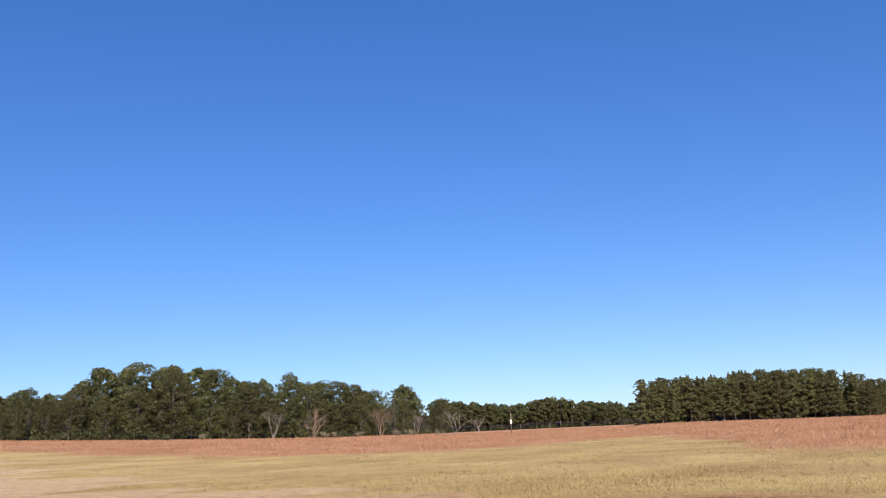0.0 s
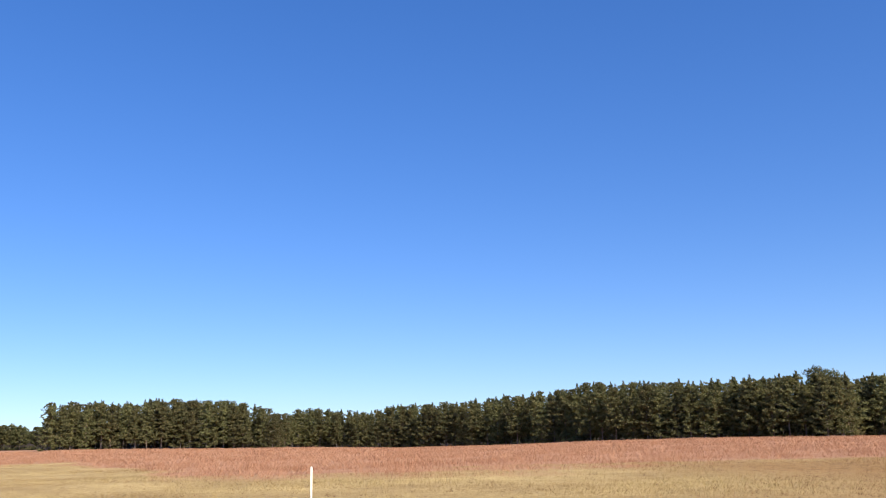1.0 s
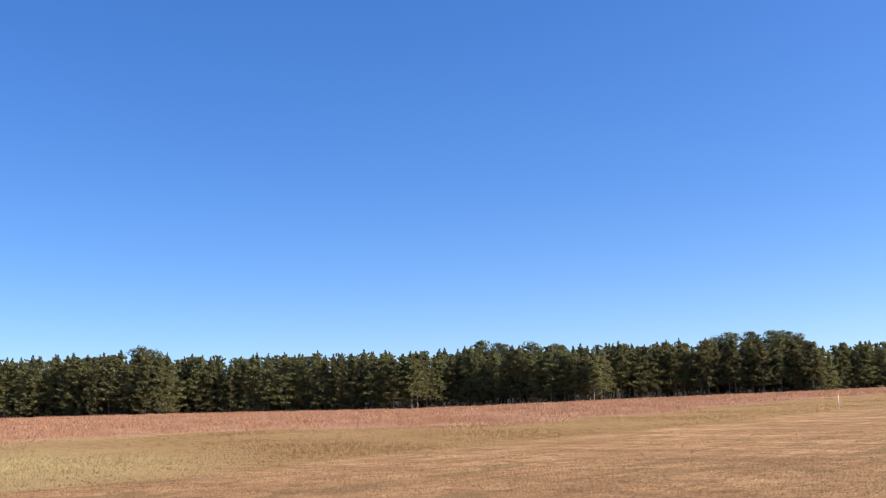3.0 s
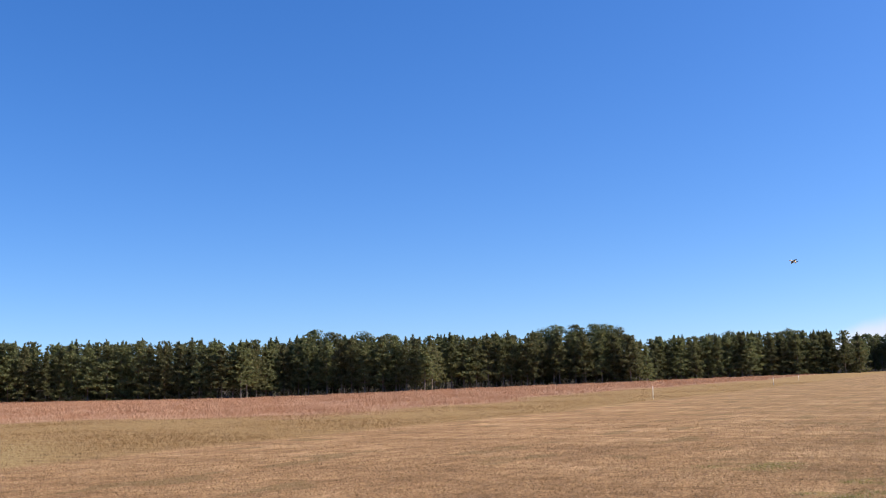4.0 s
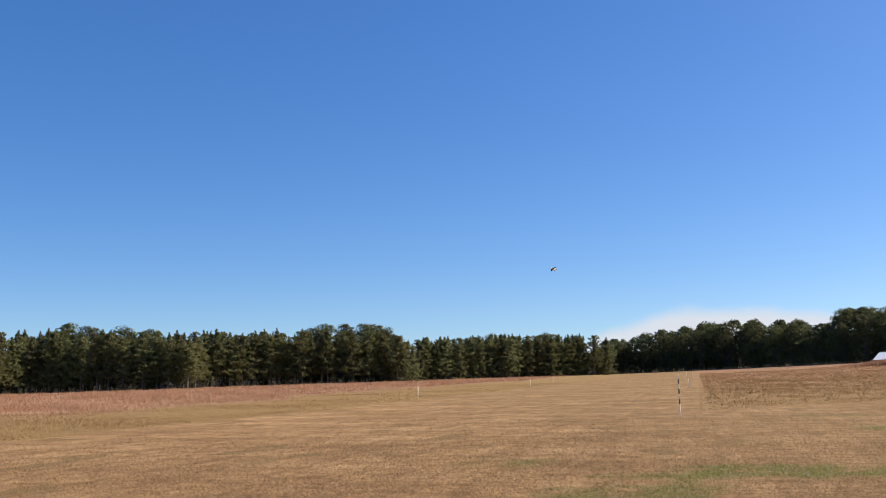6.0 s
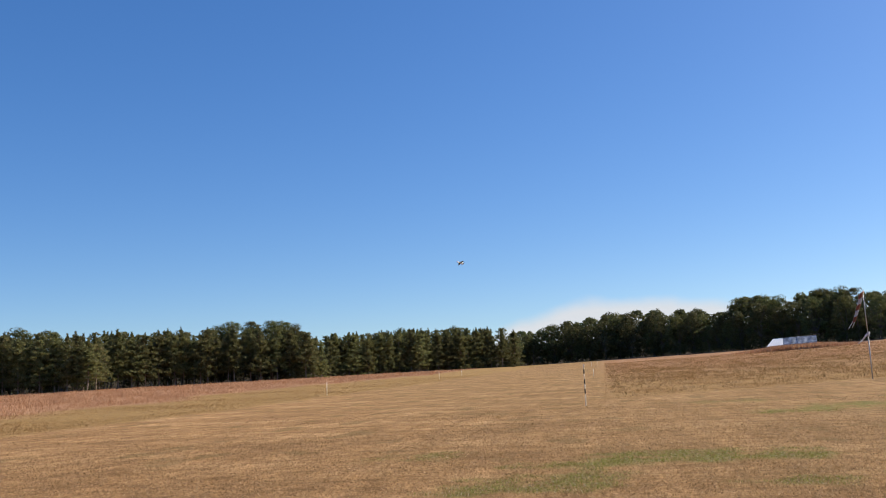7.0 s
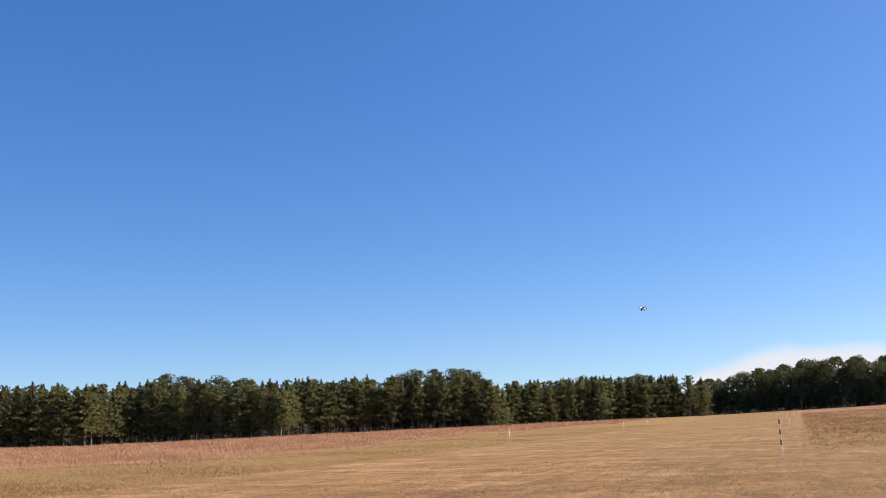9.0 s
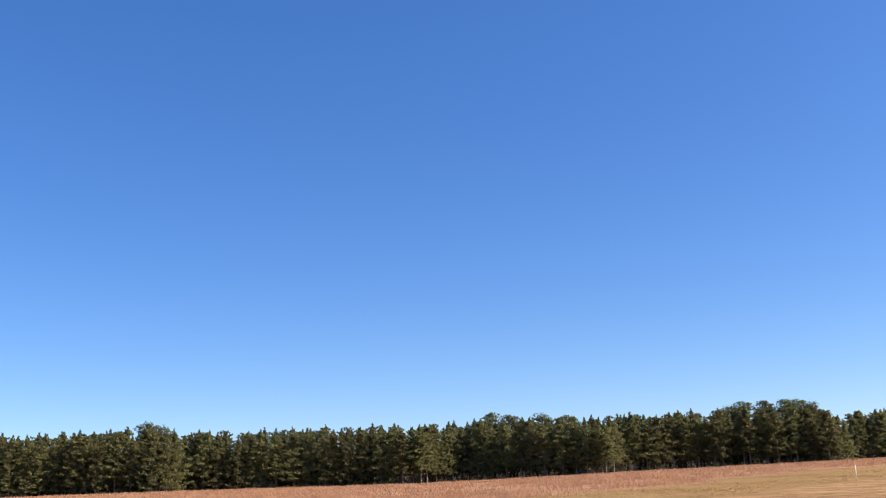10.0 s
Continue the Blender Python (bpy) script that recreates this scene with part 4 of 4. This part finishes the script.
# ---- bare trees, a pole and pale shrubs before the far oaks ----
def bare_tree(az, r, height, seed, material, label):
    me = bare_tree_mesh(seed, height, 0.95 if "spreading" in label else 0.62, material)
    x, y = spot(az, r)
    ob = new("bare_tree", me)
    ob.location = (x, y, float(terrain(x, y)))
    return tagged(ob, label, "tree", "bare trees")


bare_tree(-86.7, 262.0, 9.0, 41, DEAD, "bleached leafless dead tree before a wood")
bare_tree(-85.2, 270.0, 6.0, 42, DEAD, "small bleached dead tree before a wood")
bare_tree(-88.9, 255.0, 7.0, 43, DEAD, "thin bleached dead tree before a wood")
bare_tree(-95.0, 219.0, 8.2, 44, RUSSET, "spreading russet bare tree at the wood's edge")
bare_tree(-97.3, 219.0, 7.5, 45, DEAD, "pale bare sapling at the wood's edge")
bare_tree(-91.0, 240.0, 9.5, 46, RUSSET, "bare grey-brown tree among oaks")


def field_pole(az, r):
    root = anchor("utility_pole", az, r, "dark wooden pole with a white box at its middle", "pole")
    shaft = part("shaft", rod((0, 0, -0.4), (0, 0, 5.4), 0.16, 0.13, 10), TIMBER, root)
    bm = bmesh.new()
    bmesh.ops.create_cube(bm, size=1, matrix=Matrix.Translation((0.0, -0.36, 3.0)) @ Matrix.Diagonal((0.55, 0.4, 1.15, 1)))
    bmesh.ops.rotate(bm, verts=bm.verts, cent=(0, 0, 0), matrix=Matrix.Rotation(radians(-az), 3, "Z") @ Matrix.Identity(3))
    bmesh.ops.bevel(bm, geom=bm.edges[:], offset=0.05, segments=2, affect="EDGES")
    part("box", bm, WHITE, shaft, "white metal box")
    return root


field_pole(-83.3, 265.0)


def pale_bush(az, r, size, seed):
    random.seed(seed)
    v, t = joined([leaf_clump(Vector((random.gauss(0, size * 0.5), random.gauss(0, size * 0.5), size * random.uniform(0.4, 0.9))), size * 0.5, 40, 0.16) for _ in range(6)])
    x, y = spot(az, r)
    ob = new("pale_bush", mesh_of("pale_bush", (v, t), SEEDING))
    ob.location = (x, y, float(terrain(x, y)))
    return tagged(ob, "bush covered in pale seed fluff", "bush", "pale bushes at the wood's edge")


SEEDING = foliage_material("pale_seed_heads", [(0.0, (0.11, 0.10, 0.05)), (0.5, (0.24, 0.205, 0.13)), (1.0, (0.42, 0.36, 0.25))], 0.3, None, 1, 0)
for az, r, size, seed in ((-94.6, 214, 1.5, 51), (-93.7, 217, 1.2, 52), (-92.2, 222, 1.4, 53), (-90.0, 232, 1.6, 54), (-89.4, 236, 1.3, 55), (-101.2, 204, 1.1, 56), (-87.7, 255, 1.3, 57)):
    pale_bush(az, r, size, seed)


# ---- model jet in flight ----
def model_jet(az, el, r, heading, climb, bank):
    root = tagged(new("model_jet"), "white and dark grey model jet aircraft in flight", "model aircraft")
    x, y = spot(az, r * math.cos(radians(el)))
    root.matrix_basis = Matrix.Translation((x, y, EYE.z + r * math.sin(radians(el)))) @ Matrix.Rotation(radians(-heading), 4, "Z") @ Matrix.Rotation(radians(climb), 4, "X") @ Matrix.Rotation(radians(bank), 4, "Y")

    def lofted(stations, sides=16):
        bm = bmesh.new()
        rows = []
        for yy, zz, w, h in stations:
            rows.append([bm.verts.new((math.cos(2 * math.pi * s / sides) * w, yy, zz + math.sin(2 * math.pi * s / sides) * h)) for s in range(sides)])
        for p, q in zip(rows, rows[1:]):
            for s in range(sides):
                bm.faces.new((p[s], p[(s + 1) % sides], q[(s + 1) % sides], q[s])).smooth = True
        bm.faces.new(rows[0][::-1])
        bm.faces.new(rows[-1])
        bmesh.ops.recalc_face_normals(bm, faces=bm.faces)
        return bm

    def blade_panel(points, thick, lift=(0, 0, 1)):
        bm = bmesh.new()
        up = Vector(lift) * thick / 2
        c = sum((Vector(p) for p in points), Vector()) / len(points)
        a = [bm.verts.new(Vector(p).lerp(c, 0.06) + up) for p in points]
        b = [bm.verts.new(Vector(p).lerp(c, 0.06) - up) for p in points]
        e = [bm.verts.new(p) for p in points]
        bm.faces.new(a)
        bm.faces.new(b[::-1])
        for i in range(len(points)):
            j = (i + 1) % len(points)
            bm.faces.new((a[j], a[i], e[i], e[j]))
            bm.faces.new((e[j], e[i], b[i], b[j]))
        bmesh.ops.recalc_face_normals(bm, faces=bm.faces)
        return bm

    body = part("fuselage", lofted([(-0.86, 0.0, 0.075, 0.075), (-0.7, 0.0, 0.1, 0.095), (-0.2, 0.0, 0.13, 0.11), (0.15, 0.01, 0.12, 0.12), (0.45, 0.03, 0.085, 0.1), (0.7, 0.03, 0.06, 0.065)]), WHITE, root, "white fuselage")
    part("nose_cone", lofted([(0.7, 0.03, 0.06, 0.065), (0.85, 0.02, 0.035, 0.035), (0.98, 0.015, 0.006, 0.006)]), ORANGE, body, "red nose tip")
    part("canopy", lofted([(0.14, 0.09, 0.01, 0.01), (0.22, 0.115, 0.055, 0.055), (0.38, 0.12, 0.055, 0.06), (0.56, 0.085, 0.012, 0.012)]), BLACK, body, "dark tinted canopy")
    part("intake", lofted([(-0.1, -0.1, 0.06, 0.03), (0.15, -0.11, 0.085, 0.05), (0.3, -0.1, 0.08, 0.045)]), JET_GREY, body)
    part("exhaust", lofted([(-0.97, 0.0, 0.055, 0.055), (-0.86, 0.0, 0.075, 0.075)]), BLACK, body)
    for s in (-1, 1):
        part("wing", blade_panel([(s * 0.1, 0.28, 0), (s * 0.64, -0.2, 0), (s * 0.64, -0.36, 0), (s * 0.1, -0.38, 0)], 0.022), JET_GREY, root, "dark grey wing")
        part("tailplane", blade_panel([(s * 0.09, -0.55, 0), (s * 0.36, -0.78, -0.02), (s * 0.36, -0.9, -0.02), (s * 0.09, -0.88, 0)], 0.016), JET_GREY, root)
        part("ventral_fin", blade_panel([(s * 0.06, -0.5, -0.08), (s * 0.1, -0.6, -0.19), (s * 0.1, -0.68, -0.19), (s * 0.06, -0.72, -0.08)], 0.01, (1, 0, 0)), WHITE, root)
    part("tail_fin", blade_panel([(0, -0.42, 0.09), (0, -0.74, 0.45), (0, -0.93, 0.45), (0, -0.88, 0.08)], 0.02, (1, 0, 0)), WHITE, root, "white tail fin")
    return root


JET_GREY = plain_material("dark_grey_paint", (0.05, 0.05, 0.055), 0.4, 0.15, 8.0)
model_jet(16.0, 6.38, 165.0, 236.0, 8.0, 30.0)


# ---- cloud bank low over the woods ----
def cloud_bank():
    m, n, l, b = shader("cloud", 1.0, 0.0)
    out = n["Material Output"]
    uv = n.new("ShaderNodeUVMap")
    sep = n.new("ShaderNodeSeparateXYZ")
    l.new(uv.outputs[0], sep.inputs[0])
    mp = n.new("ShaderNodeMapping")
    mp.inputs["Scale"].default_value = (5.0, 1.1, 1.0)
    l.new(uv.outputs[0], mp.inputs[0])
    nz = n.new("ShaderNodeTexNoise")
    nz.inputs["Scale"].default_value, nz.inputs["Detail"].default_value = 1.6, 7
    l.new(mp.outputs[0], nz.inputs["Vector"])

    def op(kind, a, c):
        x = n.new("ShaderNodeMath")
        x.operation = kind
        for sock, v in zip(x.inputs, (a, c)):
            if isinstance(v, (int, float)):
                sock.default_value = v
            else:
                l.new(v, sock)
        return x.outputs[0]

    # the height of the bank's top along its length
    prof = n.new("ShaderNodeFloatCurve")
    cv = prof.mapping.curves[0]
    for p, q in ((0.08, 0.3), (0.12, 0.46), (0.2, 0.63), (0.27, 0.73), (0.37, 0.73), (0.46, 0.7), (0.56, 0.65)):
        cv.points.new(p, q)
    cv.points[0].location, cv.points[-1].location = (0, 0.0), (1, 0.4)
    prof.mapping.update()
    l.new(sep.outputs[0], prof.inputs["Value"])
    edge = op("SUBTRACT", op("ADD", prof.outputs[0], op("MULTIPLY", op("SUBTRACT", nz.outputs["Fac"], 0.5), 0.2)), sep.outputs[1])
    mr = n.new("ShaderNodeMapRange")
    mr.interpolation_type = "SMOOTHSTEP"
    mr.inputs["From Min"].default_value, mr.inputs["From Max"].default_value, mr.inputs["To Max"].default_value = -0.03, 0.17, 0.95
    l.new(edge, mr.inputs["Value"])
    tr = n.new("ShaderNodeBsdfTransparent")
    em = n.new("ShaderNodeEmission")
    em.inputs["Color"].default_value, em.inputs["Strength"].default_value = (0.92, 0.89, 0.91, 1), 0.52
    mix = n.new("ShaderNodeMixShader")
    l.new(mr.outputs[0], mix.inputs[0])
    l.new(tr.outputs[0], mix.inputs[1])
    l.new(em.outputs[0], mix.inputs[2])
    l.new(mix.outputs[0], out.inputs["Surface"])
    bm = bmesh.new()
    layer = bm.loops.layers.uv.new("UVMap")
    r, cols = 3400.0, 40
    rows = []
    for k in range(cols + 1):
        a = radians(15 + 30 * k / cols)
        rows.append([bm.verts.new((r * math.sin(a), r * math.cos(a), EYE.z + r * math.tan(radians(e)))) for e in (0.2, 5.2)])
    for k in range(cols):
        f = bm.faces.new((rows[k][0], rows[k + 1][0], rows[k + 1][1], rows[k][1]))
        for loop, u in zip(f.loops, ((k, 0), (k + 1, 0), (k + 1, 1), (k, 1))):
            loop[layer].uv = (u[0] / cols, u[1])
    me = bpy.data.meshes.new("cloud_bank")
    bm.to_mesh(me)
    bm.free()
    me.materials.append(m)
    ob = tagged(new("cloud_bank", me), "low white cloud bank over the woods", "cloud", kind="structure")
    ob.visible_shadow = False
    return ob


cloud_bank()
